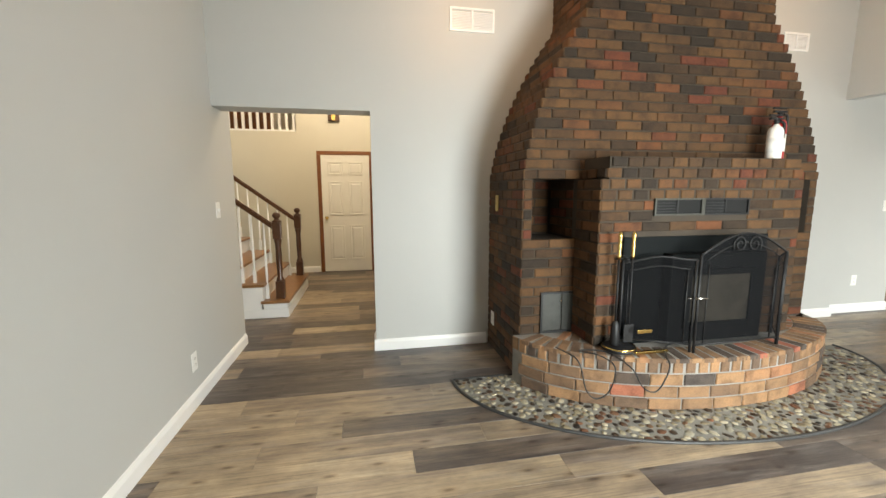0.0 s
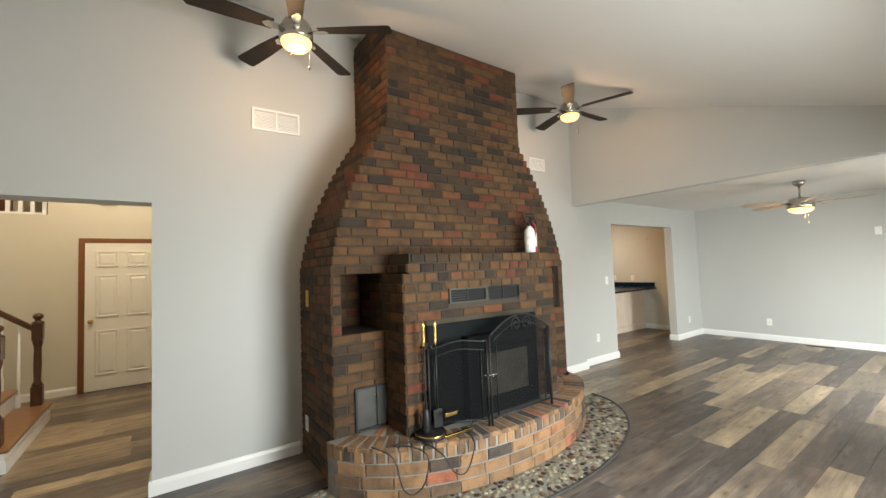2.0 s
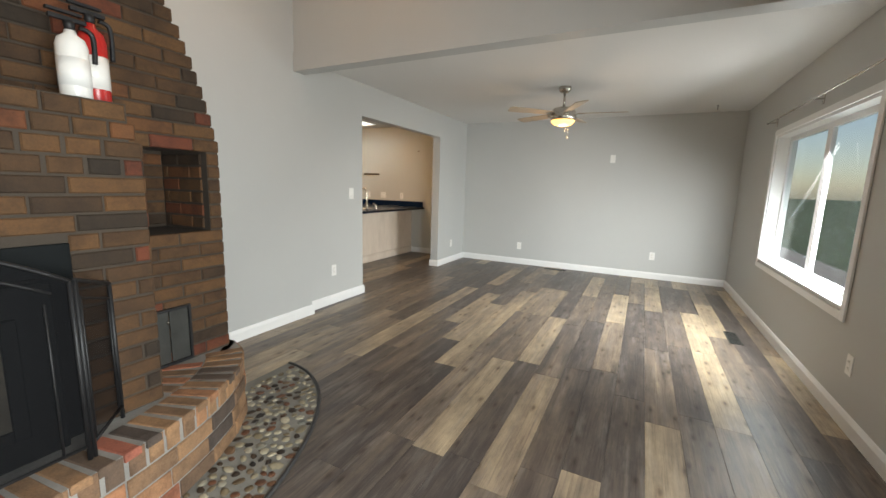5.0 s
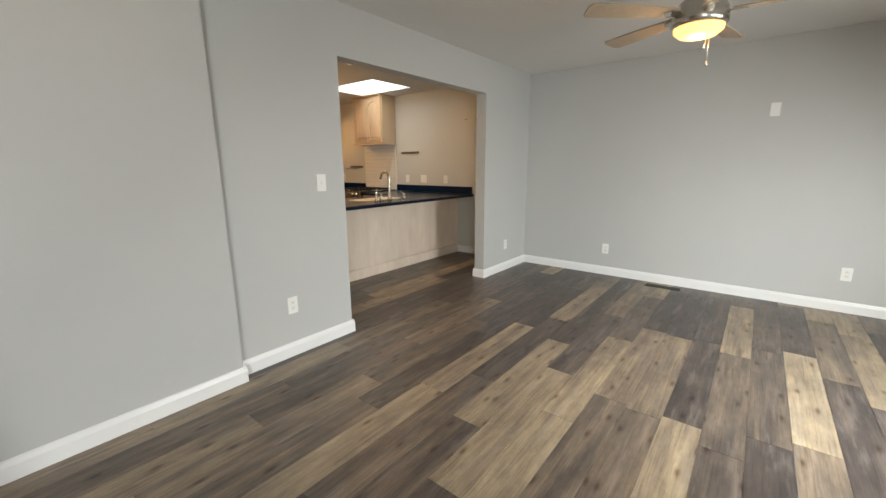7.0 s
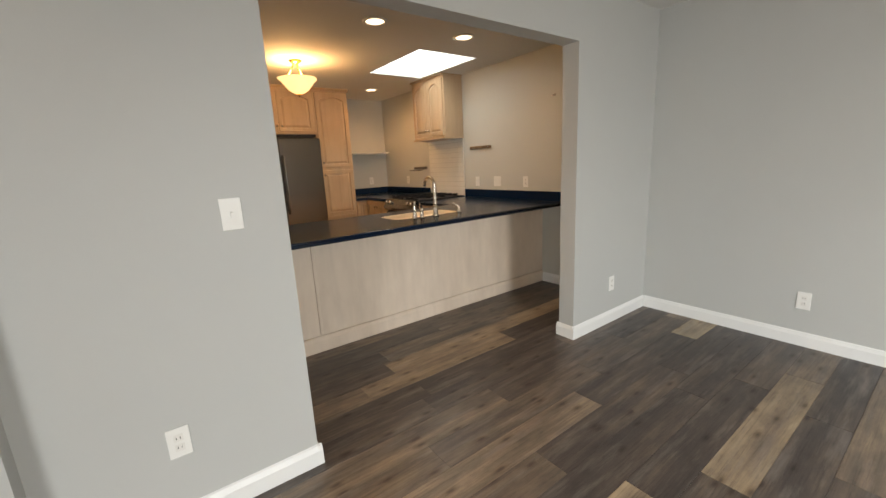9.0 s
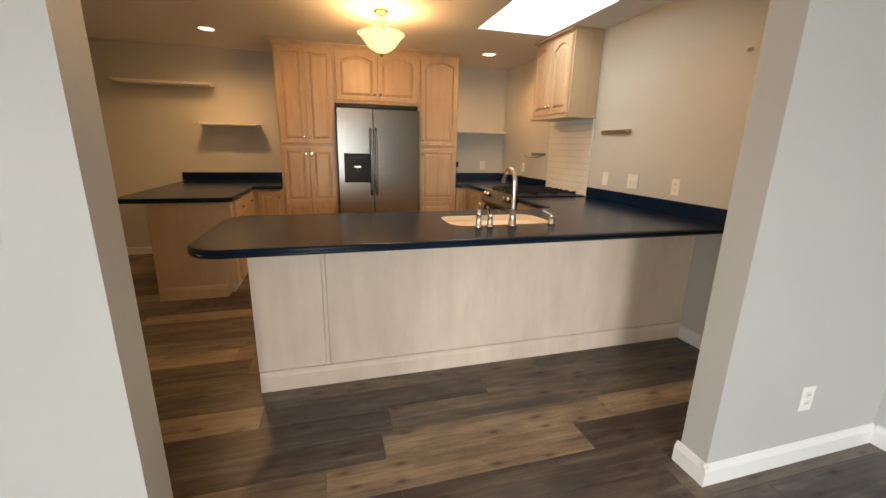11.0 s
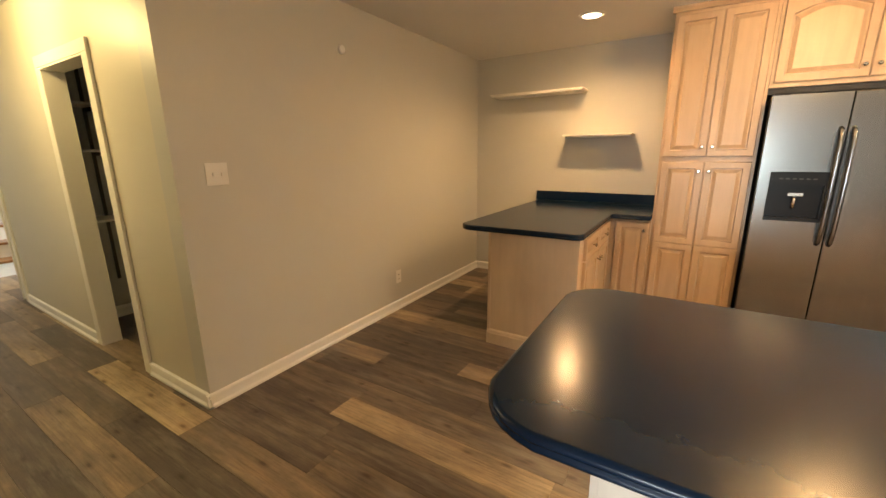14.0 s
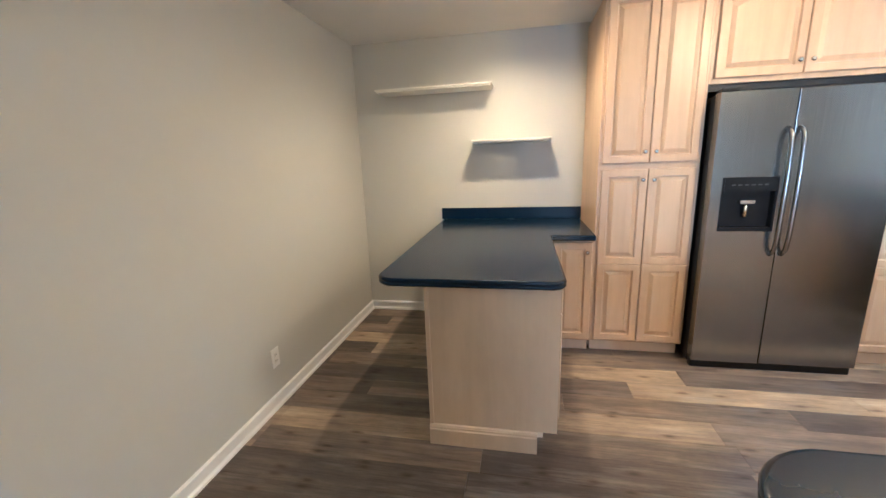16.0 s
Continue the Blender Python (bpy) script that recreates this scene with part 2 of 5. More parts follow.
M_GRILLE = varied("worn_grille_metal", (0.075, 0.075, 0.066), 0.5, 0.7, vary=0.25, scale=12, fine=140)
# Near-black colour that stands for the shade inside vent openings.
M_DARK = varied("opening_shade", (0.008, 0.008, 0.008), 0.9, vary=0.2)
M_FIREGLASS = varied("stove_window", (0.085, 0.074, 0.058), 0.25, vary=0.55, scale=5, fine=30, bump=0.02)
M_SCREEN = mesh_screen_material()
M_BRASS = varied("polished_brass", (0.72, 0.50, 0.18), 0.22, 1.0, vary=0.12, scale=14)
M_CAB = cabinet_material("pickled_maple", (0.54, 0.39, 0.255))
# Shaded copy of the pale panel: the island end's shade sits in this tint.
M_CABEND = cabinet_material("maple_end_panel_shaded", (0.60, 0.475, 0.345), 0.42, 0.6)
M_CABSIDE = cabinet_material("pale_maple_panel", (0.79, 0.675, 0.565), 0.42, 0.45)
M_TOP = varied("navy_solid_surface", (0.004, 0.014, 0.036), 0.22, vary=0.12, scale=6, fine=30, bump=0.0, spec=0.30)
M_STEEL = steel_material()
M_NICKEL = varied("brushed_nickel", (0.56, 0.53, 0.48), 0.26, 1.0, vary=0.08, scale=12)
M_BLACKPL = varied("black_plastic", (0.010, 0.010, 0.011), 0.33, vary=0.2, spec=0.18)
M_SINK = varied("cream_sink", (0.76, 0.69, 0.55), 0.25, vary=0.03)
M_BLADE = varied("dark_walnut_blade", (0.022, 0.017, 0.014), 0.6, vary=0.3, scale=10, spec=0.2)
M_BLADE_PALE = varied("driftwood_blade", (0.42, 0.34, 0.25), 0.45, vary=0.15, scale=10)
M_STAIN = varied("dark_stained_oak", (0.075, 0.030, 0.013), 0.30, vary=0.3, scale=12, fine=90)
M_OAK = varied("honey_oak_tread", (0.24, 0.115, 0.045), 0.30, vary=0.25, scale=9, fine=80)
M_CASING = varied("brown_door_casing", (0.20, 0.075, 0.026), 0.35, vary=0.2, scale=9)
M_DOOR = varied("white_door_paint", (0.80, 0.78, 0.72), 0.35, vary=0.02)
M_PLATE = varied("white_plastic", (0.82, 0.81, 0.78), 0.35, vary=0.02)
M_TILE = varied("glazed_white_tile", (0.78, 0.76, 0.70), 0.14, vary=0.04, scale=20)
M_GROUTW = varied("tile_grout", (0.52, 0.49, 0.43), 0.9, vary=0.1)
M_GLASS = clear_glass("window_glass")
M_SASH = varied("tan_wood_sash", (0.62, 0.55, 0.47), 0.45, vary=0.15, scale=8)
M_VINYL = varied("white_vinyl_frame", (0.80, 0.80, 0.80), 0.38, vary=0.02)
M_LIT = glow("lit_frosted_glass", (1.0, 0.60, 0.20), 2.6)
M_CAN = glow("lit_can", (1.0, 0.80, 0.55), 5.0)
M_BOWL = glow("lit_alabaster", (1.0, 0.62, 0.26), 2.2, (0.9, 0.8, 0.6))
M_DIFF = glow("skylight_diffuser", (0.78, 0.97, 0.92), 1.5)
M_RED = varied("red_enamel", (0.42, 0.018, 0.015), 0.3, vary=0.15)
M_WHITE = varied("white_enamel", (0.78, 0.76, 0.72), 0.3, vary=0.04)
M_CORD = varied("black_cord", (0.015, 0.015, 0.015), 0.55)
M_GRASS = varied("lawn", (0.06, 0.10, 0.03), 0.9, vary=0.4, scale=2, fine=40, bump=0.5)
M_LEAF = varied("leaves", (0.085, 0.14, 0.045), 0.6, vary=0.5, scale=3, fine=25)
M_BARK = varied("bark", (0.10, 0.075, 0.055), 0.9, vary=0.3)
M_FENCE = varied("weathered_fence", (0.16, 0.13, 0.11), 0.85, vary=0.3)
M_NBRICK = varied("red_outdoor_brick", (0.30, 0.12, 0.07), 0.85, vary=0.3, scale=6)
M_PAVE = varied("pale_concrete", (0.36, 0.33, 0.29), 0.85, vary=0.15, scale=3, fine=80, bump=0.2)
M_YELLOW = varied("aged_yellow_plastic", (0.50, 0.36, 0.11), 0.4)

# ---------------------------------------------------------------- small builders


def box(bm, x0, x1, y0, y1, z0, z1, bevel=0.0):
    vs = [bm.verts.new((x, y, z)) for z in (z0, z1) for y in (y0, y1) for x in (x0, x1)]
    fs = [bm.faces.new([vs[i] for i in f]) for f in ((0, 2, 3, 1), (4, 5, 7, 6), (0, 1, 5, 4), (2, 6, 7, 3), (0, 4, 6, 2), (1, 3, 7, 5))]
    if bevel:
        bmesh.ops.bevel(bm, geom=list({e for f in fs for e in f.edges}), offset=bevel, segments=2, affect="EDGES", profile=0.5)
    return bm


def boxes(*items, bevel=0.0):
    bm = bmesh.new()
    for it in items:
        box(bm, *it, bevel=bevel)
    return bm


def rod(bm, p0, p1, r0, r1=None, seg=12, caps=True):
    r1 = r0 if r1 is None else r1
    p0, p1 = Vector(p0), Vector(p1)
    q = (p1 - p0).to_track_quat("Z", "Y")
    rings = []
    for p, r in ((p0, r0), (p1, r1)):
        rings.append([bm.verts.new(p + q @ Vector((r * math.cos(2 * math.pi * i / seg), r * math.sin(2 * math.pi * i / seg), 0))) for i in range(seg)])
    for i in range(seg):
        f = bm.faces.new((rings[0][i], rings[0][(i + 1) % seg], rings[1][(i + 1) % seg], rings[1][i]))
        f.smooth = True
    if caps:
        bm.faces.new(rings[0][::-1]), bm.faces.new(rings[1])
    return bm


def lathe(bm, profile, x=0, y=0, z=0, seg=20, smooth=True, caps=True):
    rings = [[bm.verts.new((x + max(r, 1e-4) * math.cos(2 * math.pi * i / seg), y + max(r, 1e-4) * math.sin(2 * math.pi * i / seg), z + h)) for i in range(seg)] for r, h in profile]
    for a, b in zip(rings, rings[1:]):
        for i in range(seg):
            bm.faces.new((a[i], a[(i + 1) % seg], b[(i + 1) % seg], b[i])).smooth = smooth
    if caps:
        bm.faces.new(rings[0][::-1]), bm.faces.new(rings[-1])
    return bm


def tube(bm, pts, r, seg=8):
    pts = [Vector(p) for p in pts]
    rings = []
    for i, p in enumerate(pts):
        d = (pts[min(i + 1, len(pts) - 1)] - pts[max(i - 1, 0)]).normalized()
        q = d.to_track_quat("Z", "Y")
        rr = r[i] if isinstance(r, (list, tuple)) else r
        rings.append([bm.verts.new(p + q @ Vector((rr * math.cos(2 * math.pi * k / seg), rr * math.sin(2 * math.pi * k / seg), 0))) for k in range(seg)])
    for a, b in zip(rings, rings[1:]):
        # match the nearest vertices so the tube does not twist
        s = min(range(seg), key=lambda k: (a[0].co - b[k].co).length)
        for k in range(seg):
            bm.faces.new((a[k], a[(k + 1) % seg], b[(k + 1 + s) % seg], b[(k + s) % seg])).smooth = True
        b[:] = b[s:] + b[:s]
    bm.faces.new(rings[0][::-1]), bm.faces.new(rings[-1])
    return bm


def prism(bm, pts, a0, a1, axis="y"):
    """Extrude a polygon of (u, v) along an axis: 'y' takes (x, z), 'x' takes (y, z), 'z' takes (x, y)."""
    def at(u, v, w):
        return {"y": (u, w, v), "x": (w, u, v), "z": (u, v, w)}[axis]
    lo, hi = [bm.verts.new(at(u, v, a0)) for u, v in pts], [bm.verts.new(at(u, v, a1)) for u, v in pts]
    n = len(pts)
    bm.faces.new(lo), bm.faces.new(hi[::-1])
    for i in range(n):
        bm.faces.new((lo[i], hi[i], hi[(i + 1) % n], lo[(i + 1) % n]))
    return bm


def mesh_of(bm, material, name="mesh"):
    bmesh.ops.recalc_face_normals(bm, faces=bm.faces)
    me = bpy.data.meshes.new(name)
    bm.to_mesh(me)
    bm.free()
    me.materials.append(material)
    return me


def part(name, bm, material, parent, label=""):
    ob = new(name, mesh_of(bm, material, name))
    ob.parent = parent
    return tagged(ob, label)


def thing(name, x, y, z, label, category, group="", turn=0):
    ob = new(name)
    ob.empty_display_size = 0.1
    ob.matrix_basis = pose(x, y, z, 0, 0, turn)
    return tagged(ob, label, category, group)


def structure(name, bm, material, label=""):
    return tagged(new(name, mesh_of(bm, material, name)), label, kind="structure")


# ---------------------------------------------------------------- the large structure
CEIL = 2.44


def vault(y):
    return 2.455 + 0.3516 * y


T = 0.14
structure("wall_west", boxes((-0.54 - T, -0.54, -0.64, 3.93, 0, 3.95)), M_WALL, "grey painted living room side wall")
structure("wall_fireplace", boxes((-0.54, 0.635, 3.54, 3.75, 2.02, 3.95), (0.635, 5.555, 3.54, 3.75, 0, 3.95)), M_WALL, "pale grey painted tall wall behind the fireplace")
structure("wall_dining", boxes((5.555, 6.467, 3.622, 3.75, 0, 2.6), (6.467, 8.43, 3.622, 3.75, 2.085, 2.6), (8.43, 9.47, 3.622, 3.75, 0, 2.6)), M_WALL, "pale grey wall with a wide kitchen opening")
structure("wall_east", boxes((9.47, 9.47 + T, -0.64, 8.34, 0, 2.6)), M_WALL, "grey painted end wall")
structure("kitchen_wall_lining", boxes((9.464, 9.47, 3.75, 8.2, 0, CEIL)), M_KWALL, "warm grey kitchen side wall")
W1 = (5.905, 7.925, 0.625, 1.92)
W2 = (2.05, 4.155, 0.355, 1.98)
structure("wall_window", boxes((-0.68, W2[0], -0.64, -0.50, 0, 2.6), (W2[0], W2[1], -0.64, -0.50, 0, W2[2]), (W2[0], W2[1], -0.64, -0.50, W2[3], 2.6),
                               (W2[1], W1[0], -0.64, -0.50, 0, 2.6), (W1[0], W1[1], -0.64, -0.50, 0, W1[2]), (W1[0], W1[1], -0.64, -0.50, W1[3], 2.6), (W1[1], 9.61, -0.64, -0.50, 0, 2.6)), M_WALL, "grey painted window wall")
# vaulted ceiling, header and flat ceilings
bm = bmesh.new()
prism(bm, [(-0.66, vault(-0.66)), (3.8, vault(3.8)), (3.8, vault(3.8) + 0.12), (-0.66, vault(-0.66) + 0.12)], -0.7, 5.41, "x")
structure("ceiling_vault", bm, M_CEIL, "off-white sloping ceiling")
bm = bmesh.new()
prism(bm, [(-0.50, 2.285), (3.54, 2.285), (3.54, vault(3.54) + 0.1), (-0.50, vault(-0.50) + 0.1)], 5.41, 5.53, "x")
structure("wall_header", bm, M_WALL, "grey drop wall above the dining area")
structure("header_trim", boxes((5.398, 5.41, -0.50, 3.54, 2.285, 2.44)), M_WALL, "flat grey beam casing")
structure("ceiling_dining", boxes((5.53, 9.47, -0.50, 3.622, CEIL, 2.56)), M_CEIL, "flat white dining ceiling")
SK = (8.36, 9.10, 5.36, 6.44)
structure("ceiling_kitchen", boxes((1.14, SK[0], 3.75, 8.2, CEIL, 2.56), (SK[1], 9.47, 3.75, 8.2, CEIL, 2.56), (SK[0], SK[1], 3.75, SK[2], CEIL, 2.56), (SK[0], SK[1], SK[3], 8.2, CEIL, 2.56)), M_CEIL, "flat white kitchen ceiling with a skylight well")
structure("skylight_well", boxes((SK[0] - 0.03, SK[0], SK[2], SK[3], 2.56, 3.05), (SK[1], SK[1] + 0.03, SK[2], SK[3], 2.56, 3.05), (SK[0] - 0.03, SK[1] + 0.03, SK[2] - 0.03, SK[2], 2.56, 3.05), (SK[0] - 0.03, SK[1] + 0.03, SK[3], SK[3] + 0.03, 2.56, 3.05)), M_TRIM, "white skylight shaft")
structure("skylight_dome", boxes((SK[0] - 0.03, SK[1] + 0.03, SK[2] - 0.03, SK[3] + 0.03, 3.05, 3.07)), M_DIFF, "daylit translucent skylight panel")
structure("wall_kitchen_back", boxes((4.33, 9.61, 8.2, 8.34, 0, 2.6)), M_KWALL, "grey kitchen back wall")
structure("wall_kitchen_west", boxes((4.33, 4.47, 4.846, 8.2, 0, 2.44)), M_KWALL, "grey kitchen side wall with a soft sheen")
structure("wall_corridor", boxes((1.14, 2.97, 4.846, 4.946, 0, 2.44), (2.97, 3.70, 4.846, 4.946, 1.98, 2.44), (3.70, 4.33, 4.846, 4.946, 0, 2.44)), M_HALLWALL, "cream lit corridor wall with a closet doorway")
structure("wall_entry_east", boxes((1.00, 1.14, 4.846, 7.25, 0, 5.0)), M_HALLWALL, "cream entry wall")
structure("wall_entry_back", boxes((-0.54, 1.14, 7.25, 7.39, 0, 5.0), (-4.6, -0.54, 7.25, 7.39, 0, 2.37), (-4.6, -0.54, 7.25, 7.39, 4.6, 5.0)), M_HALLWALL, "cream two-storey entry wall")
structure("wall_entry_west", boxes((-4.74, -4.6, 3.93, 8.6, 0, 5.0)), M_HALLWALL, "cream entry end wall")
structure("wall_entry_south", boxes((-4.6, -0.68, 3.79, 3.93, 0, 5.0), (-0.68, 1.14, 3.751, 3.93, 2.6, 5.0)), M_HALLWALL, "cream entry wall")
structure("ceiling_entry", boxes((-4.74, 1.14, 3.75, 8.7, 5.0, 5.1)), M_CEIL, "white entry ceiling")
structure("wall_landing", boxes((-4.6, 1.14, 8.6, 8.72, 2.2, 5.0), (-0.54, -0.42, 7.39, 8.6, 2.2, 5.0)), M_HALLWALL, "cream upper landing wall")
structure("floor_landing", boxes((-4.6, -0.42, 7.39, 8.6, 2.1, 2.3)), M_OAK, "upper landing floor")
structure("upper_door", boxes((-2.6, -1.15, 8.55, 8.6, 2.3, 4.3)), M_CASING, "brown wooden door on the upper landing")
# closet behind the corridor doorway
structure("wall_closet", boxes((2.30, 2.40, 4.946, 6.0, 0, 2.44), (4.20, 4.33, 4.946, 6.0, 0, 2.44), (2.30, 4.33, 6.0, 6.1, 0, 2.44)), M_WALL, "grey closet walls")
structure("corridor_casing", boxes((1.10, 1.18, 4.828, 4.8455, 0, 2.08), (0.982, 0.9995, 4.83, 4.93, 0, 2.08), bevel=0.003), M_DOOR, "cream painted corner casing at the corridor end")
structure("floor", boxes((-4.7, 9.6, -0.66, 8.4, -0.08, -0.006)), M_SUB, "dark floor base under vinyl planks")


def baseboard(name, runs, material=M_TRIM, stepped=False):
    """Moulded skirting: each run is (axis, wall coordinate, from, to, direction off the wall)."""
    bm = bmesh.new()
    for axis, w, a, b, s in runs:
        if stepped:
            pts = [(w, 0), (w + s * 0.024, 0), (w + s * 0.024, 0.014), (w + s * 0.012, 0.024), (w + s * 0.010, 0.060), (w + s * 0.017, 0.066), (w + s * 0.014, 0.080), (w, 0.086)]
        else:
            pts = [(w, 0), (w + s * 0.016, 0), (w + s * 0.016, 0.072), (w + s * 0.011, 0.084), (w + s * 0.007, 0.094), (w, 0.10)]
        if axis == "x":
            prism(bm, pts, a, b, "x")
        else:
            prism(bm, pts, a, b, "y")
    return structure(name, bm, material, "white painted moulded baseboard")


baseboard("baseboard", [("y", -0.54, -0.50, 3.93, 1)])
baseboard("baseboard", [("x", 3.54, 0.617, 1.628, -1), ("x", 3.54, 4.115, 5.573, -1), ("y", 5.555, 3.527, 3.622, 1), ("x", 3.622, 5.555, 6.485, -1), ("y", 6.467, 3.609, 3.766, 1), ("y", 0.635, 3.527, 3.75, -1)])
baseboard("baseboard", [("x", 3.622, 8.412, 9.47, -1), ("y", 8.43, 3.609, 3.766, -1), ("y", 9.47, -0.50, 3.606, -1)])
baseboard("baseboard", [("x", -0.50, -0.54, 9.47, 1)])
baseboard("baseboard", [("y", 9.464, 3.75, 4.76, -1), ("x", 3.75, 8.43, 9.464, 1)])
baseboard("baseboard", [("y", 4.47, 4.822, 8.2, 1), ("x", 4.846, 3.77, 4.494, -1), ("x", 4.846, 1.18, 2.90, -1), ("x", 8.2, 4.47, 5.48, -1)], stepped=True)
baseboard("baseboard", [("x", 7.25, -2.6, -0.25, -1), ("y", 1.00, 4.83, 7.25, -1)])
baseboard("baseboard", [("y", 2.40, 4.946, 6.0, 1), ("x", 6.0, 2.4, 4.2, -1)])

# ---------------------------------------------------------------- fireplace
COURSE, BRICK, JOINT = 0.0693, 0.195, 0.010
brick_meshes = {}


def brick_mesh(length, height, depth=0.03, material=None):
    """One brick: its face looks along -y, at y = 0; chipped edges; centred in x and z."""
    key = (round(length, 2), round(height, 3), depth, (material or M_BRICK).name)
    if key not in brick_meshes:
        l, h, c = key[0] / 2, key[1] / 2, 0.005
        bm = bmesh.new()
        loops = []
        for y, i in ((0.0, c), (c, 0.0), (depth, 0.0)):
            loops.append([bm.verts.new((sx * (l - i), y, sz * (h - i))) for sx, sz in ((-1, -1), (1, -1), (1, 1), (-1, 1))])
        bm.faces.new(loops[0])
        for a, b in zip(loops, loops[1:]):
            for k in range(4):
                bm.faces.new((a[k], a[(k + 1) % 4], b[(k + 1) % 4], b[k]))
        brick_meshes[key] = mesh_of(bm, material or M_BRICK, "brick")
    return brick_meshes[key]


def lay_brick(parent, m, length, height, material=None):
    ob = new("brick", brick_mesh(length, height, material=material))
    ob.parent = parent
    ob.matrix_basis = m
    return ob


def lay_row(parent, a, b, z, odd, place, keep=None, length=BRICK, height=COURSE):
    """A row of bricks from a to b; place(u, z) gives the pose of a brick whose middle is at u."""
    pitch = length + JOINT
    u = a
    first = True
    while u < b - 0.02:
        l = length if not (first and odd) else length / 2 - JOINT / 2
        first = False
        l = min(l, b - u)
        if b - (u + l) < 0.05:
            l = b - u
        if keep is None or keep(u + l / 2, z):
            lay_brick(parent, place(u + l / 2, z + random.uniform(-0.001, 0.001)), l, height - JOINT)
        u += l + JOINT
    return pitch


HEARTH_GROUP = ("fireplace", "stove_insert", "air_grille", "ash_door", "fire_screen", "fireplace_tool_set", "hearth_bar", "extension_cable", "fire_extinguisher", "pebble_apron", "apron_edge", "chimney_control")
fireplace = thing("fireplace", 0, 0, 0, "tall brown brick fireplace with a flared hood and curved raised hearth", "fireplace")
BX0, BX1, BY = 1.628, 4.115, 2.76
CX0, CX1, CY = 2.03, 3.59, 2.46
HZ = 0.345
PROUD = 0.008


def half_at(z):
    """Left and right edge and front of the brickwork at height z."""
    if z < 1.48:
        return BX0, BX1, BY
    t = min(1.0, (z - 1.48) / (2.69 - 1.48))
    k = 0.35 * t + 0.65 * t ** 2
    return BX0 + (2.165 - BX0) * k, BX1 + (3.66 - BX1) * k, BY + (2.87 - BY) * t


def face_front(y):
    return lambda u, z: pose(u, y - PROUD, z)


def face_west(x):
    return lambda u, z: pose(x - PROUD, u, z, 0, 0, -90)


def face_east(x):
    return lambda u, z: pose(x + PROUD, u, z, 0, 0, 90)


NL = (1.695, 2.03, 1.03, 1.465)
NR = (3.70, 4.05, 1.05, 1.47)

# lower body, with a niche on each side; walls 0.06 thick round the niches
lower = part("breast", boxes((BX0, NL[0], BY, 3.54, 0, 1.48), (NL[0], NR[1], BY, 3.54, 0, NL[2]), (NL[1], NR[0], BY, 3.54, NL[2], 1.48), (NR[1], BX1, BY, 3.54, 0, 1.48),
                             (NL[0], NL[1], BY + 0.42, 3.54, NL[2], 1.48), (NR[0], NR[1], BY + 0.42, 3.54, NL[2], 1.48), (NL[0], NL[1], BY, BY + 0.42, NL[3], 1.48), (NR[0], NR[1], BY, BY + 0.42, NR[3], 1.48)), M_MORTAR, fireplace)


def outside_niche(u, z):
    inn = any(n[0] - 0.05 < u < n[1] + 0.06 and n[2] - 0.02 < z < n[3] for n in (NL, NR))
    return not inn and not (CX0 + 0.05 < u < CX1 - 0.05) and not (z < HZ and u > BX0)


n_courses = int(3.75 / COURSE)
for i in range(21):
    z = (i + 0.5) * COURSE
    if z > 1.48:
        break
    lay_row(lower, BX0, BX1, z, i % 2, face_front(BY), outside_niche)
    lay_row(lower, BY, 3.54, z, (i + 1) % 2, face_west(BX0))
    if z > HZ:
        lay_row(lower, BY, 3.54, z, (i + 1) % 2, face_east(BX1))
    for n in (NL, NR):
        if n[2] < z < n[3]:
            # jambs of the niche: one upright face brick and the inner cheek and back
            if n is NL:
                lay_brick(lower, pose(BX0 + 0.033, BY - PROUD, z), 0.06, COURSE - JOINT)
                lay_row(lower, n[0], n[1] - 0.02, z, i % 2, lambda u, zz: pose(u, BY + 0.415, zz))
                lay_row(lower, BY + 0.05, BY + 0.40, z, i % 2, face_west(n[1]))
            else:
                lay_brick(lower, pose(BX1 - 0.033, BY - PROUD, z), 0.06, COURSE - JOINT)
                lay_row(lower, n[0] + 0.02, n[1], z, i % 2, lambda u, zz: pose(u, BY + 0.415, zz))
                lay_row(lower, BY + 0.05, BY + 0.40, z, i % 2, face_west(n[1]))

# flared hood, course by course, and the straight stack over it
hood_bm, stack_bm = bmesh.new(), bmesh.new()
hood_rows, stack_rows = [], []
for i in range(21, n_courses + 2):
    z0, z1 = i * COURSE, (i + 1) * COURSE
    x0, x1, y0 = half_at(z0 + COURSE / 2)
    top = vault(y0) + 0.03
    if z0 > top:
        break
    (hood_rows if z0 < 2.69 else stack_rows).append((i, z0 + COURSE / 2, x0, x1, y0))
# one stepped solid behind the hood bricks, leaning back as it rises
left, right = [], []
for i, z, x0, x1, y0 in hood_rows:
    za, zb = max(z - COURSE / 2, 1.48), z + COURSE / 2
    left += [(x0, za), (x0, zb)]
    right += [(x1, za), (x1, zb)]
prism(hood_bm, left + right[::-1], 0.0, 3.54, "y")
for v in hood_bm.verts:
    if v.co.y < 1:
        v.co.y = half_at(v.co.z)[2] + 0.002
box(stack_bm, 2.165, 3.66, 2.87, 3.54, (hood_rows[-1][0] + 1) * COURSE, 3.60)
hood = part("hood", hood_bm, M_MORTAR, fireplace)
stack = part("chimney_stack", stack_bm, M_MORTAR, fireplace)
for owner, rows in ((hood, hood_rows), (stack, stack_rows)):
    for i, z, x0, x1, y0 in rows:
        lay_row(owner, x0, x1, z, i % 2, face_front(y0))
        lay_row(owner, y0 - 0.004, 3.54, z, (i + 1) % 2, face_west(x0))
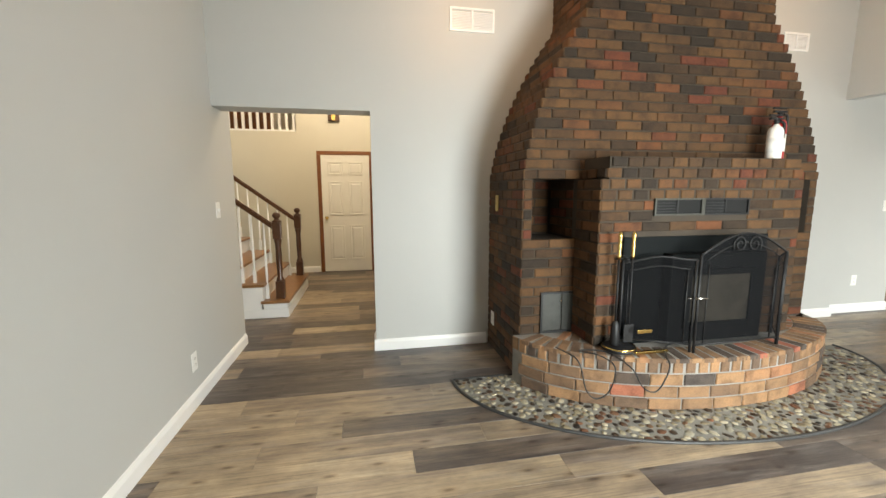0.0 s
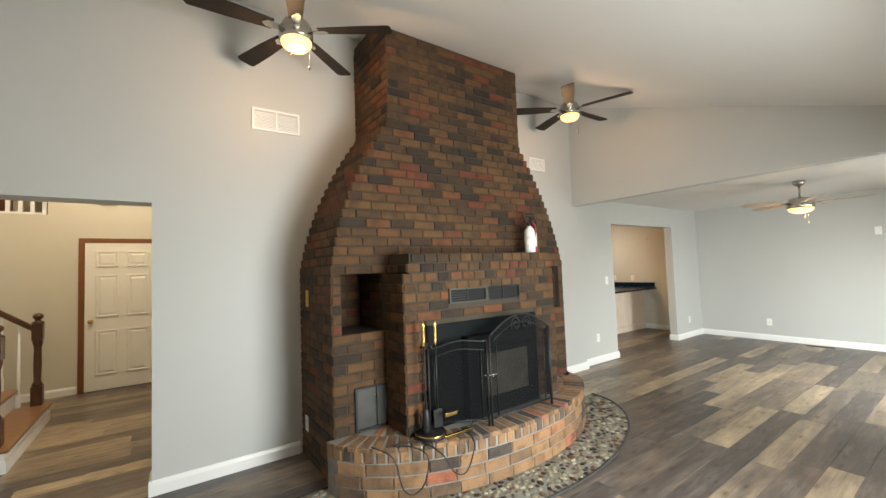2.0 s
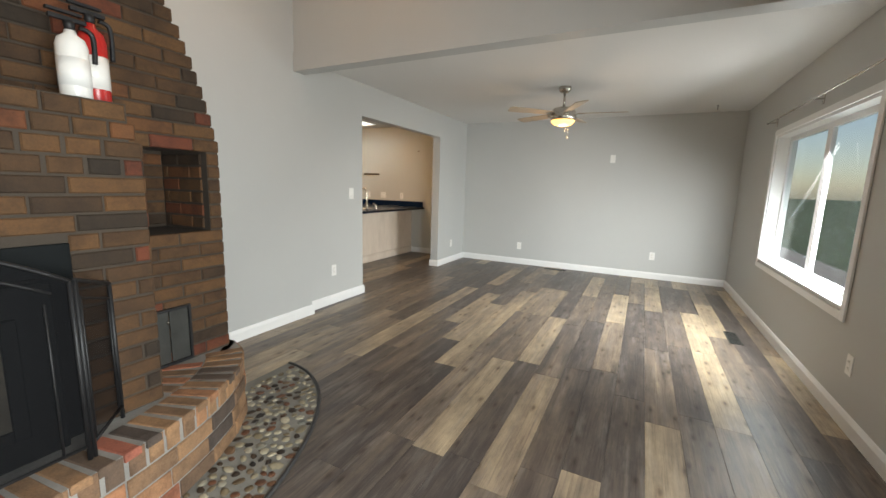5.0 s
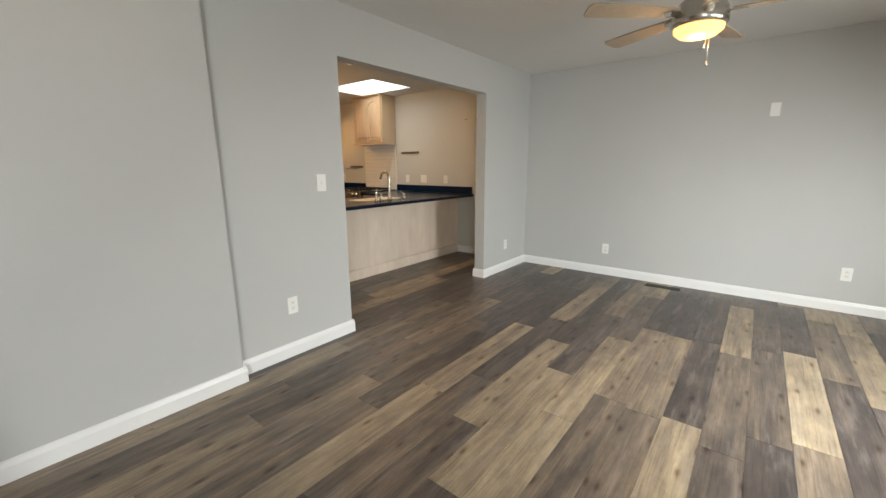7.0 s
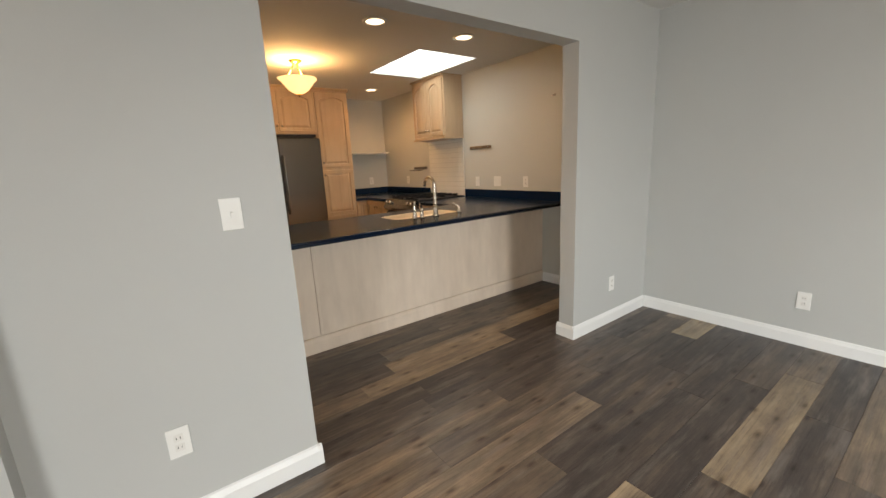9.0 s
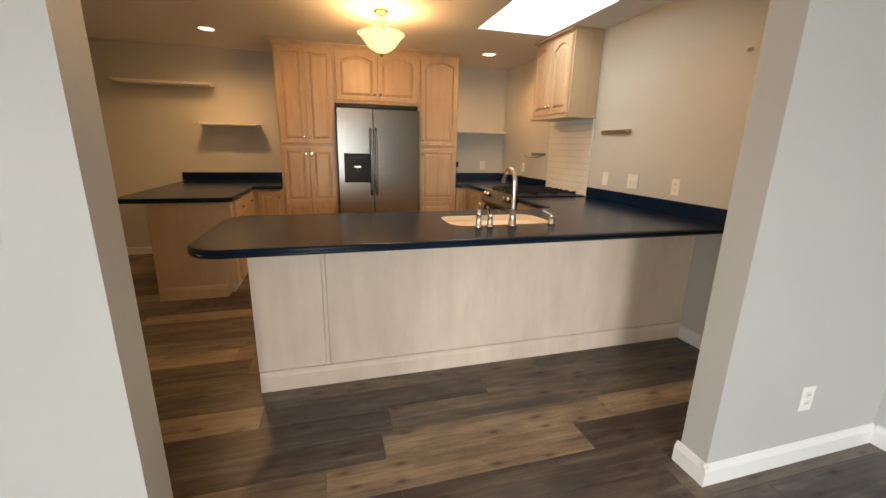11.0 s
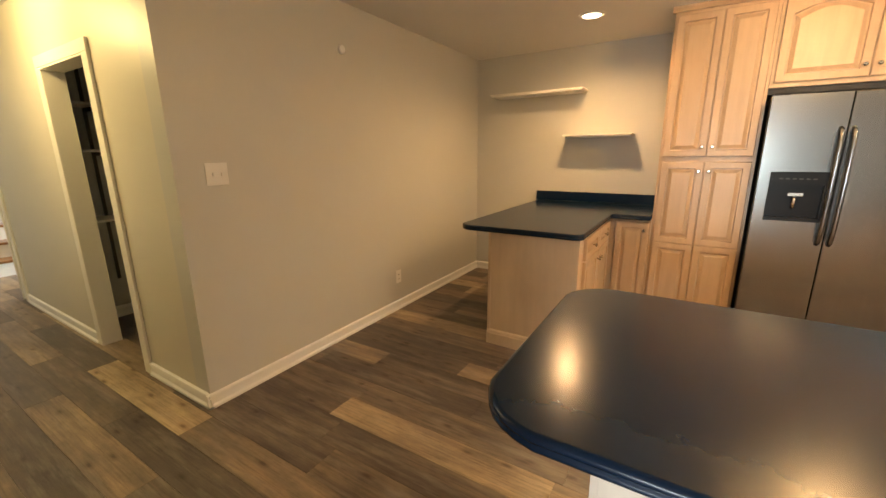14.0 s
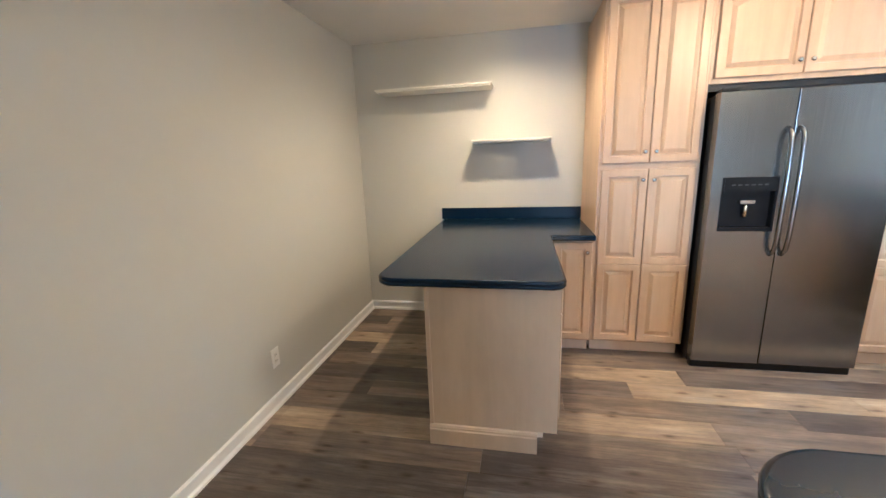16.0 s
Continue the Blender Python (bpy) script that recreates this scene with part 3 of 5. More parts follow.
        lay_row(owner, y0 - 0.004, 3.54, z, (i + 1) % 2, face_east(x1))

# projecting middle block round the stove
FB = (2.20, 3.33, 0.40, 1.075)
surround = part("lintel", boxes((FB[0], FB[1], CY, BY, FB[3], 1.45)), M_MORTAR, fireplace)
part("pier", boxes((CX0, FB[0], CY, BY, HZ, 1.45)), M_MORTAR, fireplace)
part("pier", boxes((FB[1], CX1, CY, BY, HZ, 1.45)), M_MORTAR, fireplace)
part("ledge", boxes((CX0 + 0.05, CX1 - 0.04, CY, BY, 1.45, 1.592)), M_MORTAR, fireplace)
VENT = (2.408, 3.143, 1.212, 1.326)


def outside_fire(u, z):
    return not (FB[0] < u < FB[1] and z < FB[3]) and not (VENT[0] - 0.05 < u < VENT[1] + 0.05 and VENT[2] - 0.01 < z < VENT[3] + 0.01)


zc, i = HZ, 0
while zc < 1.44:
    z = zc + COURSE / 2
    if z < FB[3] or VENT[2] - 0.01 < z < VENT[3] + 0.01:
        lim = FB if z < FB[3] else VENT
        lay_row(surround, CX0, lim[0], z, i % 2, face_front(CY))
        lay_row(surround, lim[1], CX1, z, (i + 1) % 2, face_front(CY))
    else:
        lay_row(surround, CX0, CX1, z, i % 2, face_front(CY), length=0.105 if z > VENT[3] else BRICK)
    lay_row(surround, CY, BY - 0.01, z, (i + 1) % 2, face_west(CX0))
    lay_row(surround, CY, BY - 0.01, z, (i + 1) % 2, face_east(CX1))
    zc += COURSE
    i += 1
for k, zt in enumerate((zc, zc + COURSE)):
    # two crowning courses of short headers, the upper one set in
    a, b = CX0 + 0.03 + 0.035 * k, CX1 - 0.02 - 0.03 * k
    lay_row(surround, a, b, zt + COURSE / 2, 0, face_front(CY - 0.003), length=0.10, height=COURSE)
    lay_row(surround, CY, BY - 0.01, zt + COURSE / 2, 0, face_west(a), length=0.10)
    lay_row(surround, CY, BY - 0.01, zt + COURSE / 2, 0, face_east(b), length=0.10)

# curved hearth
HC, HA, HB = (2.87, 2.86), 1.31, 0.73


def ell(a, cx, cy, ra, rb):
    return cx + ra * math.cos(a), cy - rb * math.sin(a)


def arc_steps(ra, rb, a0, a1, step):
    """Angles along an elliptic arc at even lengths."""
    n = 600
    out, run, last = [a0], 0.0, ell(a0, 0, 0, ra, rb)
    for k in range(1, n + 1):
        a = a0 + (a1 - a0) * k / n
        p = ell(a, 0, 0, ra, rb)
        run += math.dist(p, last)
        last = p
        if run >= step:
            out.append(a)
            run = 0.0
    return out


A0, A1 = math.asin(0.03), math.pi - math.asin(0.13)
outline = [ell(A0 + (A1 - A0) * k / 60, *HC, HA - 0.008, HB - 0.008) for k in range(61)]
bm = bmesh.new()
prism(bm, [*outline, (BX0, BY), (CX0 - 0.2, BY + 0.02), (BX1 + 0.06, BY + 0.02)], 0.0, HZ - 0.004, "z")
hearth = part("hearth", bm, M_MORTAR_LIGHT, fireplace, "curved raised brick hearth with a rowlock edge")
for row in range(4):
    if row < 3:
        h, zc, step, l = 0.081, 0.0405 + row * 0.081, BRICK + JOINT, BRICK
    else:
        h, zc, step, l = 0.102, 0.294, 0.074, 0.064
    for a in arc_steps(HA, HB, A0 + (0.05 if row % 2 else 0.0) + 0.03, A1 - 0.03, step):
        x, y = ell(a, *HC, HA, HB)
        # outward normal of the ellipse
        nx, ny = math.cos(a) / HA, -math.sin(a) / HB
        lay_brick(hearth, pose(x + random.uniform(-0.002, 0.002), y, zc, 0, 0, math.degrees(math.atan2(ny, nx)) + 90), l, h - JOINT, M_BRICK_PALE)
    if row == 3:
        # tops of the edge bricks and a second ring of pavers behind them
        for ring, depth in ((0.0, 0.19), (0.205, 0.19), (0.41, 0.17)):
            ra, rb = HA - ring - depth / 2, HB - ring - depth / 2
            if rb < 0.12:
                break
            for a in arc_steps(ra, rb, A0 + 0.03, A1 - 0.03, 0.074):
                x, y = ell(a, *HC, ra, rb)
                if y > BY - 0.05 or (CX0 - 0.02 < x < CX1 + 0.02 and y > CY - 0.04):
                    continue
                nx, ny = math.cos(a) / ra, -math.sin(a) / rb
                lay_brick(hearth, pose(x, y, HZ, -90, 0, math.degrees(math.atan2(ny, nx)) + 90), 0.064, depth, M_BRICK_PALE)

# wood stove insert with a black face plate
stove = thing("stove_insert", 0, 0, HZ, "black steel wood stove insert with a hazy glass door", "stove")
part("face_plate", boxes((FB[0], FB[1], CY - 0.012, CY + 0.03, 0.0, FB[3] - HZ), bevel=0.003), M_STOVE, stove)
part("body", boxes((2.50, 3.24, CY - 0.10, CY - 0.013, 0.02, 0.62), bevel=0.008), M_STOVE, stove)
bm = bmesh.new()
for a in ((2.60, 2.64, 0.12, 0.52), (3.10, 3.14, 0.12, 0.52), (2.64, 3.10, 0.48, 0.52), (2.64, 3.10, 0.12, 0.16)):
    box(bm, a[0], a[1], CY - 0.125, CY - 0.10, a[2], a[3], bevel=0.004)
sd = part("door", bm, M_STOVE, stove)
part("glass", boxes((2.64, 3.10, CY - 0.112, CY - 0.105, 0.16, 0.48)), M_FIREGLASS, sd, "smoke-hazed stove glass")
part("handle", rod(rod(bmesh.new(), (2.57, CY - 0.16, 0.34), (2.66, CY - 0.16, 0.34), 0.008), (2.62, CY - 0.16, 0.34), (2.62, CY - 0.125, 0.34), 0.006), M_NICKEL, sd, "bright metal handle")

# ventilation grille over the stove
grille = thing("air_grille", VENT[0], CY, VENT[2], "worn metal double air grille set into brick", "vent")
gw, gh = VENT[1] - VENT[0], VENT[3] - VENT[2]
# Flat sheet painted dark for the shade behind the slats; no duct is built.
part("backing", boxes((0.004, gw - 0.004, -0.005, -0.001, 0.004, gh - 0.004)), M_DARK, grille)
part("frame", boxes((0, gw, -0.018, -0.005, 0, 0.012), (0, gw, -0.018, -0.005, gh - 0.012, gh), (gw - 0.012, gw, -0.018, -0.005, 0.012, gh - 0.012)), M_BLACK, grille)
part("frame", boxes((0, gw / 2 + 0.014, -0.019, -0.0181, 0, 0.012), (0, gw / 2 + 0.014, -0.019, -0.0181, gh - 0.012, gh), (0, 0.014, -0.019, -0.005, 0.012, gh - 0.012), (gw / 2 - 0.014, gw / 2 + 0.014, -0.019, -0.005, 0.012, gh - 0.012)), M_GRILLE, grille, "bare worn metal half frame")
for s, m in ((0.02, M_BLACK), (gw / 2 + 0.024, M_BLACK)):
    for k in range(4):
        part("slat", boxes((s, s + 0.15, -0.012, -0.006, 0.022 + k * 0.019, 0.028 + k * 0.019)), m, grille)
    part("divider", boxes((s + 0.15, s + 0.162, -0.013, -0.005, 0.012, gh - 0.012)), m, grille)


def ash_door(x0, x1, z0, z1):
    d = thing("ash_door", x0, BY - 0.012, z0, "grey cast iron double ash door in a black frame", "hatch")
    w, h = x1 - x0, z1 - z0
    part("frame", boxes((0, w, -0.012, 0.004, 0, 0.014), (0, w, -0.012, 0.004, h - 0.014, h), (0, 0.014, -0.012, 0.004, 0.014, h - 0.014), (w - 0.014, w, -0.012, 0.004, 0.014, h - 0.014)), M_BLACK, d)
    for a in (0.016, w / 2 + 0.003):
        leaf = part("leaf", boxes((a, a + w / 2 - 0.019, -0.008, 0.003, 0.016, h - 0.016), bevel=0.002), M_IRONDOOR, d)
    part("knob", lathe(bmesh.new(), [(0.003, -0.004), (0.008, 0.0), (0.009, 0.006), (0.004, 0.011)], w / 2 - 0.012, -0.016, h * 0.76, 10), M_NICKEL, d)
    return d


ash_door(1.775, 2.10, 0.352, 0.655)
ash_door(3.68, 3.90, 0.352, 0.655)

# three-panel folding fire screen
screen = thing("fire_screen", 2.585, 2.30, HZ + 0.005, "black wire mesh folding fire screen with scrolled top", "fire screen")


def screen_panel(p0, p1, h0, h1, crest):
    """A mesh panel between two uprights, its top rising from h0 to h1 with a crest."""
    p0, p1 = Vector((*p0, 0)), Vector((*p1, 0))
    leaf_bm = bmesh.new()
    n = 14
    tops = []
    for k in range(n + 1):
        t = k / n
        h = h0 + (h1 - h0) * t + crest * (math.sin(math.pi * t) if crest > 0.08 else math.sin(math.pi * t) ** 2)
        tops.append(p0.lerp(p1, t) + Vector((0, 0, h)))
    rod(leaf_bm, p0, tops[0], 0.008, seg=8), rod(leaf_bm, p1, tops[-1], 0.008, seg=8)
    tube(leaf_bm, tops, 0.007)
    rod(leaf_bm, p0 + Vector((0, 0, 0.05)), p1 + Vector((0, 0, 0.05)), 0.006, seg=8)
    inner0, inner1 = p0.lerp(p1, 0.1), p0.lerp(p1, 0.9)
    rod(leaf_bm, inner0 + Vector((0, 0, 0.05)), inner0 + Vector((0, 0, h0 - 0.06)), 0.004, seg=6)
    rod(leaf_bm, inner1 + Vector((0, 0, 0.05)), inner1 + Vector((0, 0, h1 - 0.06)), 0.004, seg=6)
    tube(leaf_bm, [t - Vector((0, 0, 0.06 + 0.0)) for t in tops[1:-1]], 0.004)
    leaf = part("panel_frame", leaf_bm, M_BLACK, screen)
    mb = bmesh.new()
    lows = [p0.lerp(p1, k / n) + Vector((0, 0.004, 0.05)) for k in range(n + 1)]
    lo = [mb.verts.new(v) for v in lows]
    hi = [mb.verts.new(t + Vector((0, 0.004, 0))) for t in tops]
    for k in range(n):
        mb.faces.new((lo[k], lo[k + 1], hi[k + 1], hi[k]))
    part("wire_mesh", mb, M_SCREEN, leaf, "fine black wire mesh")
    return leaf


screen_panel((-0.39, 0.14), (-0.015, -0.06), 0.56, 0.60, 0.03)
mid = screen_panel((0.0, -0.075), (0.66, -0.055), 0.63, 0.63, 0.13)
screen_panel((0.675, -0.05), (0.84, 0.13), 0.63, 0.56, 0.0)
bm = bmesh.new()
for s in (-1, 1):
    pts = []
    for k in range(26):
        a = k / 25 * 1.6 * 2 * math.pi
        r = 0.012 + 0.045 * k / 25
        pts.append((0.33 + s * (0.055 - r * math.cos(a) * 0.9), -0.075, 0.69 + r * math.sin(a)))
    tube(bm, pts, 0.005, 6)
part("scroll", bm, M_BLACK, mid, "curled iron scrolls")
part("latch", rod(bmesh.new(), (-0.03, -0.085, 0.36), (0.05, -0.10, 0.36), 0.006), M_NICKEL, mid, "bright latch")

# fireplace tools on a stand
tools = thing("fireplace_tool_set", 2.16, 2.38, HZ + 0.004, "black and brass fireplace tools on a round stand", "fire tools")
part("base", lathe(bmesh.new(), [(0.105, 0), (0.11, 0.01), (0.10, 0.022), (0.085, 0.028), (0.03, 0.03), (0.012, 0.05)], seg=28), M_BLACK, tools)
part("base_ring", lathe(bmesh.new(), [(0.104, 0.018), (0.110, 0.022), (0.104, 0.028)], seg=28, caps=False), M_BRASS, tools, "brass rim")
part("post", rod(bmesh.new(), (0, 0, 0.03), (0, 0, 0.62), 0.008), M_BLACK, tools)
part("hanger", rod(rod(bmesh.new(), (-0.06, 0, 0.60), (0.06, 0, 0.60), 0.006), (0, -0.05, 0.60), (0, 0.05, 0.60), 0.006), M_BLACK, tools)
for dx, dy, kind in ((-0.045, -0.02, "brush"), (0.05, -0.02, "shovel"), (0.0, 0.05, "poker")):
    shaft = part("tool_" + kind, rod(bmesh.new(), (dx, dy, 0.12), (dx, dy, 0.60), 0.006), M_BLACK, tools)
    if kind != "poker":
        part("handle", lathe(bmesh.new(), [(0.008, 0.60), (0.013, 0.62), (0.009, 0.64), (0.014, 0.68), (0.010, 0.72), (0.015, 0.745), (0.012, 0.765), (0.004, 0.775)], dx, dy, 0, 12), M_BRASS, shaft, "polished brass handle")
    if kind == "brush":
        part("bristles", lathe(bmesh.new(), [(0.01, 0.20), (0.022, 0.18), (0.03, 0.05), (0.026, 0.04)], dx, dy, 0, 12), M_BLACK, shaft)
    if kind == "shovel":
        part("blade", boxes((dx - 0.035, dx + 0.035, dy - 0.008, dy, 0.05, 0.17), bevel=0.003), M_BLACK, shaft)
tongs = tagged(new("hearth_bar", mesh_of(boxes((2.20, 2.43, 2.255, 2.275, HZ + 0.008, HZ + 0.026), bevel=0.003), M_BRASS, "stick")), "brass-coloured bar lying on the hearth", "bar")
part("brass_bar", boxes((0.055, 0.155, -0.11, -0.095, 0.135, 0.16), bevel=0.004), M_BRASS, tools, "short brass crossbar")

# black cable lying over the hearth
loop = [(1.76, 2.46, HZ + 0.012), (1.80, 2.30, HZ + 0.012), (1.83, 2.262, 0.30), (1.86, 2.24, 0.16), (1.93, 2.235, 0.10), (2.00, 2.21, 0.16), (2.02, 2.20, 0.31), (1.97, 2.28, HZ + 0.012), (1.88, 2.38, HZ + 0.014),
        (2.04, 2.33, HZ + 0.012), (2.10, 2.16, 0.32), (2.17, 2.13, 0.20), (2.26, 2.12, 0.18), (2.33, 2.12, 0.32), (2.38, 2.22, HZ + 0.012), (2.52, 2.36, HZ + 0.012), (2.7, 2.37, HZ + 0.012)]


def spline(ps, n=8):
    ps = [Vector(p) for p in ps]
    out = []
    for i in range(len(ps) - 1):
        a, b, c, d = ps[max(i - 1, 0)], ps[i], ps[i + 1], ps[min(i + 2, len(ps) - 1)]
        for k in range(n):
            t = k / n
            out.append(0.5 * ((2 * b) + (c - a) * t + (2 * a - 5 * b + 4 * c - d) * t * t + (3 * b - a - 3 * c + d) * t ** 3))
    return [*out, ps[-1]]


tagged(new("extension_cable", mesh_of(tube(bmesh.new(), spline(loop), 0.0045, 6), M_CORD, "cord")), "thin black cable looped over the brick hearth", "cable")

# fire extinguisher standing on the ledge
def extinguisher(x, y, z, material, r, h, label):
    e = thing("fire_extinguisher", x, y, z, label, "fire extinguisher")
    part("cylinder", lathe(bmesh.new(), [(r * 0.9, 0), (r, 0.01), (r, h * 0.78), (r * 0.85, h * 0.88), (r * 0.4, h * 0.95), (r * 0.35, h)], seg=18), material, e)
    part("valve", lathe(bmesh.new(), [(0.016, h), (0.018, h + 0.03), (0.010, h + 0.035)], seg=10), M_BLACK, e)
    part("lever", boxes((-0.06, 0.05, -0.01, 0.01, h + 0.03, h + 0.045), (-0.065, 0.04, -0.01, 0.01, h + 0.055, h + 0.066), bevel=0.002), M_BLACK, e)
    part("hose", tube(bmesh.new(), spline([(0.03, 0, h + 0.02), (r + 0.02, 0, h), (r + 0.02, 0, h * 0.6)], 6), 0.009), M_BLACK, e)
    part("label_band", lathe(bmesh.new(), [(r + 0.001, h * 0.2), (r + 0.001, h * 0.6)], seg=18), M_WHITE if material is M_RED else M_PLATE, e, "plain printed band")
    return e


LEDGE = 1.592
extinguisher(3.45, 2.58, LEDGE, M_WHITE, 0.048, 0.25, "white fire extinguisher on the brick ledge")
extinguisher(3.535, 2.63, LEDGE, M_RED, 0.046, 0.31, "red fire extinguisher on the brick ledge")

# pebble apron in the floor
PC, PA, PB = (2.88, 2.83), 1.74, 1.03
bm = bmesh.new()
prism(bm, [ell(math.pi * k / 72, *PC, PA, PB) for k in range(73)], 0.0008, 0.006, "z")
apron = structure("pebble_apron", bm, M_GROUT, "half-round river pebble apron set in grout")
tagged(new("apron_edge", mesh_of(tube(bmesh.new(), [(*ell(math.pi * k / 72, *PC, PA, PB), 0.006) for k in range(73)] + [(PC[0] - PA, PC[1], 0.006), (BX0, PC[1], 0.006)], 0.011, 6), M_EDGE, "edge")), "dark metal edging", kind="structure")
pebble_variants = []
for v in range(5):
    bm = bmesh.new()
    bmesh.ops.create_uvsphere(bm, u_segments=7, v_segments=4, radius=1.0)
    for q in bm.verts:
        q.co *= 1 + random.uniform(-0.14, 0.14)
    for f in bm.faces:
        f.smooth = True
    pebble_variants.append(mesh_of(bm, M_PEBBLE, "pebble"))
spots = []
tries = 0
grid = {}
while len(spots) < 1000 and tries < 60000:
    tries += 1
    a, r = random.uniform(0, math.pi), math.sqrt(random.uniform(0.42, 0.965))
    x, y = PC[0] + PA * r * math.cos(a), PC[1] - PB * r * math.sin(a)
    if y > PC[1] - 0.02 or ((x - HC[0]) / (HA + 0.012)) ** 2 + ((y - HC[1]) / (HB + 0.012)) ** 2 < 1 or (x > BX0 - 0.02 and y > BY):
        continue
    s = random.uniform(0.016, 0.031)
    cell = (int(x / 0.07), int(y / 0.07))
    near = [p for dx in (-1, 0, 1) for dy in (-1, 0, 1) for p in grid.get((cell[0] + dx, cell[1] + dy), ())]
    if any(math.hypot(x - p[0], y - p[1]) < (s + p[2]) * 0.98 for p in near):
        continue
    grid.setdefault(cell, []).append((x, y, s))
    spots.append((x, y, s))
rest = bmesh.new()
count = 0
for x, y, s in sorted(spots, key=lambda p: abs(p[0] - 3.1)):
    m = pose(x, y, 0.006, random.uniform(-12, 12), random.uniform(-12, 12), random.uniform(0, 360)) @ Matrix.Diagonal((s * random.uniform(1.0, 1.35), s * random.uniform(0.75, 1.0), 0.007, 1))
    if count < 300:
        ob = new("pebble", random.choice(pebble_variants))
        ob.parent, ob.matrix_basis = apron, m
    else:
        src = random.choice(pebble_variants)
        vs = [rest.verts.new(m @ q.co) for q in src.vertices]
        for f in src.polygons:
            rest.faces.new([vs[k] for k in f.vertices]).smooth = True
    count += 1
tagged(part("pebbles", rest, M_PEBBLE_REST, apron), kind="stuff")

# ---------------------------------------------------------------- plank floor
PW, PL = 0.178, 1.22
ROOMS = ((-0.54, 5.6, -0.50, 3.60), (5.5, 9.47, -0.50, 3.70), (-0.54, 0.61, 3.5, 4.0), (0.5, 9.47, 3.75, 4.85), (4.47, 9.47, 4.8, 8.2), (-4.6, 1.00, 3.93, 7.25), (6.47, 8.43, 3.5, 3.8), (2.4, 4.2, 4.9, 6.0))
plank_meshes = {}
rest = bmesh.new()
floor_ob = bpy.data.objects["floor"]
made = []
row = 0
y = -0.54
while y < 8.25:
    x = -4.65 - random.uniform(0, PL)
    while x < 9.5:
        l = PL
        if any(x + l > r[0] and x < r[1] and y + PW > r[2] and y < r[3] for r in ROOMS):
            made.append((max(x, -4.65), min(x + l, 9.5), y))
        x += l
    y += PW
    row += 1


def plank_into(bm, x0, x1, yy):
    g, c = 0.0003, 0.0008
    lo = [bm.verts.new(p) for p in ((x0 + g, yy + g, -0.006), (x1 - g, yy + g, -0.006), (x1 - g, yy + PW - g, -0.006), (x0 + g, yy + PW - g, -0.006))]
    md = [bm.verts.new((v.co.x, v.co.y, -0.0016)) for v in lo]
    hi = [bm.verts.new(p) for p in ((x0 + g + c, yy + g + c, 0), (x1 - g - c, yy + g + c, 0), (x1 - g - c, yy + PW - g - c, 0), (x0 + g + c, yy + PW - g - c, 0))]
    bm.faces.new(hi)
    for k in range(4):
        j = (k + 1) % 4
        bm.faces.new((lo[k], lo[j], md[j], md[k])), bm.faces.new((md[k], md[j], hi[j], hi[k]))


count = 0
for x0, x1, yy in sorted(made, key=lambda p: abs(p[2] - 2.5) + 0.25 * max(0, 2 - p[0])):
    if x0 > 0.2 and count < 300:
        key = round(x1 - x0, 2)
        if key not in plank_meshes:
            bm = bmesh.new()
            plank_into(bm, 0, key, 0)
            plank_meshes[key] = mesh_of(bm, M_PLANK, "plank")
        ob = new("plank", plank_meshes[key])
        ob.parent, ob.location = floor_ob, (x0, yy, 0)
        count += 1
    else:
        plank_into(rest, x0, x1, yy)
tagged(part("planks", rest, M_PLANK_REST, floor_ob), kind="stuff")

# ---------------------------------------------------------------- kitchen
TOPZ, SLAB = 0.905, 0.040


def rounded(pts, radii, n=6):
    """A polygon with its corners rounded."""
    out = []
    m = len(pts)
    for i, p in enumerate(pts):
        r = radii[i]
        p = Vector(p)
        if r <= 0:
            out.append(p)
            continue
        a, b = (Vector(pts[i - 1]) - p).normalized(), (Vector(pts[(i + 1) % m]) - p).normalized()
        c = p + (a + b) * r
        for k in range(n + 1):
            t = k / n
            q = (1 - t) ** 2 * (p + a * r) + 2 * t * (1 - t) * (p + (a + b) * r * 0.16) + t * t * (p + b * r)
            out.append(q)
    return out


def offset(poly, d):
    """Move each corner of a counter-clockwise polygon inwards by d."""
    out = []
    m = len(poly)
    for i in range(m):
        e0, e1 = (poly[i] - poly[i - 1]).normalized(), (poly[(i + 1) % m] - poly[i]).normalized()
        n0, n1 = Vector((-e0.y, e0.x)), Vector((-e1.y, e1.x))
        k = n0 + n1
        out.append(poly[i] + k * (d / max(0.3, k.dot(n0))))
    return out


def slab(poly, top, thick, hole=None):
    """A worktop with a double-beaded edge, and a hole for a sink."""
    bm = bmesh.new()
    steps = [(0.014, 0.0), (0.005, -0.003), (0.0, -0.011), (0.001, -0.017), (0.006, -0.019), (0.006, -0.022), (0.001, -0.025), (0.001, -thick + 0.008), (0.008, -thick)]
    loops = [[bm.verts.new((*q, top + dz)) for q in offset(poly, d)] for d, dz in steps]
    m = len(poly)
    for a, b in zip(loops, loops[1:]):
        for i in range(m):
            bm.faces.new((a[i], b[i], b[(i + 1) % m], a[(i + 1) % m])).smooth = True
    for loop_, dz in ((loops[0], 0.0), (loops[-1], -thick)):
        edges = [bm.edges.get((loop_[i], loop_[(i + 1) % m])) for i in range(m)]
        if hole:
            hv = [bm.verts.new((*q, top + dz)) for q in hole]
            edges += [bm.edges.new((hv[i], hv[(i + 1) % len(hv)])) for i in range(len(hv))]
            if dz == 0.0:
                first = hv
            else:
                for i in range(len(hv)):
                    bm.faces.new((first[i], first[(i + 1) % len(hv)], hv[(i + 1) % len(hv)], hv[i]))
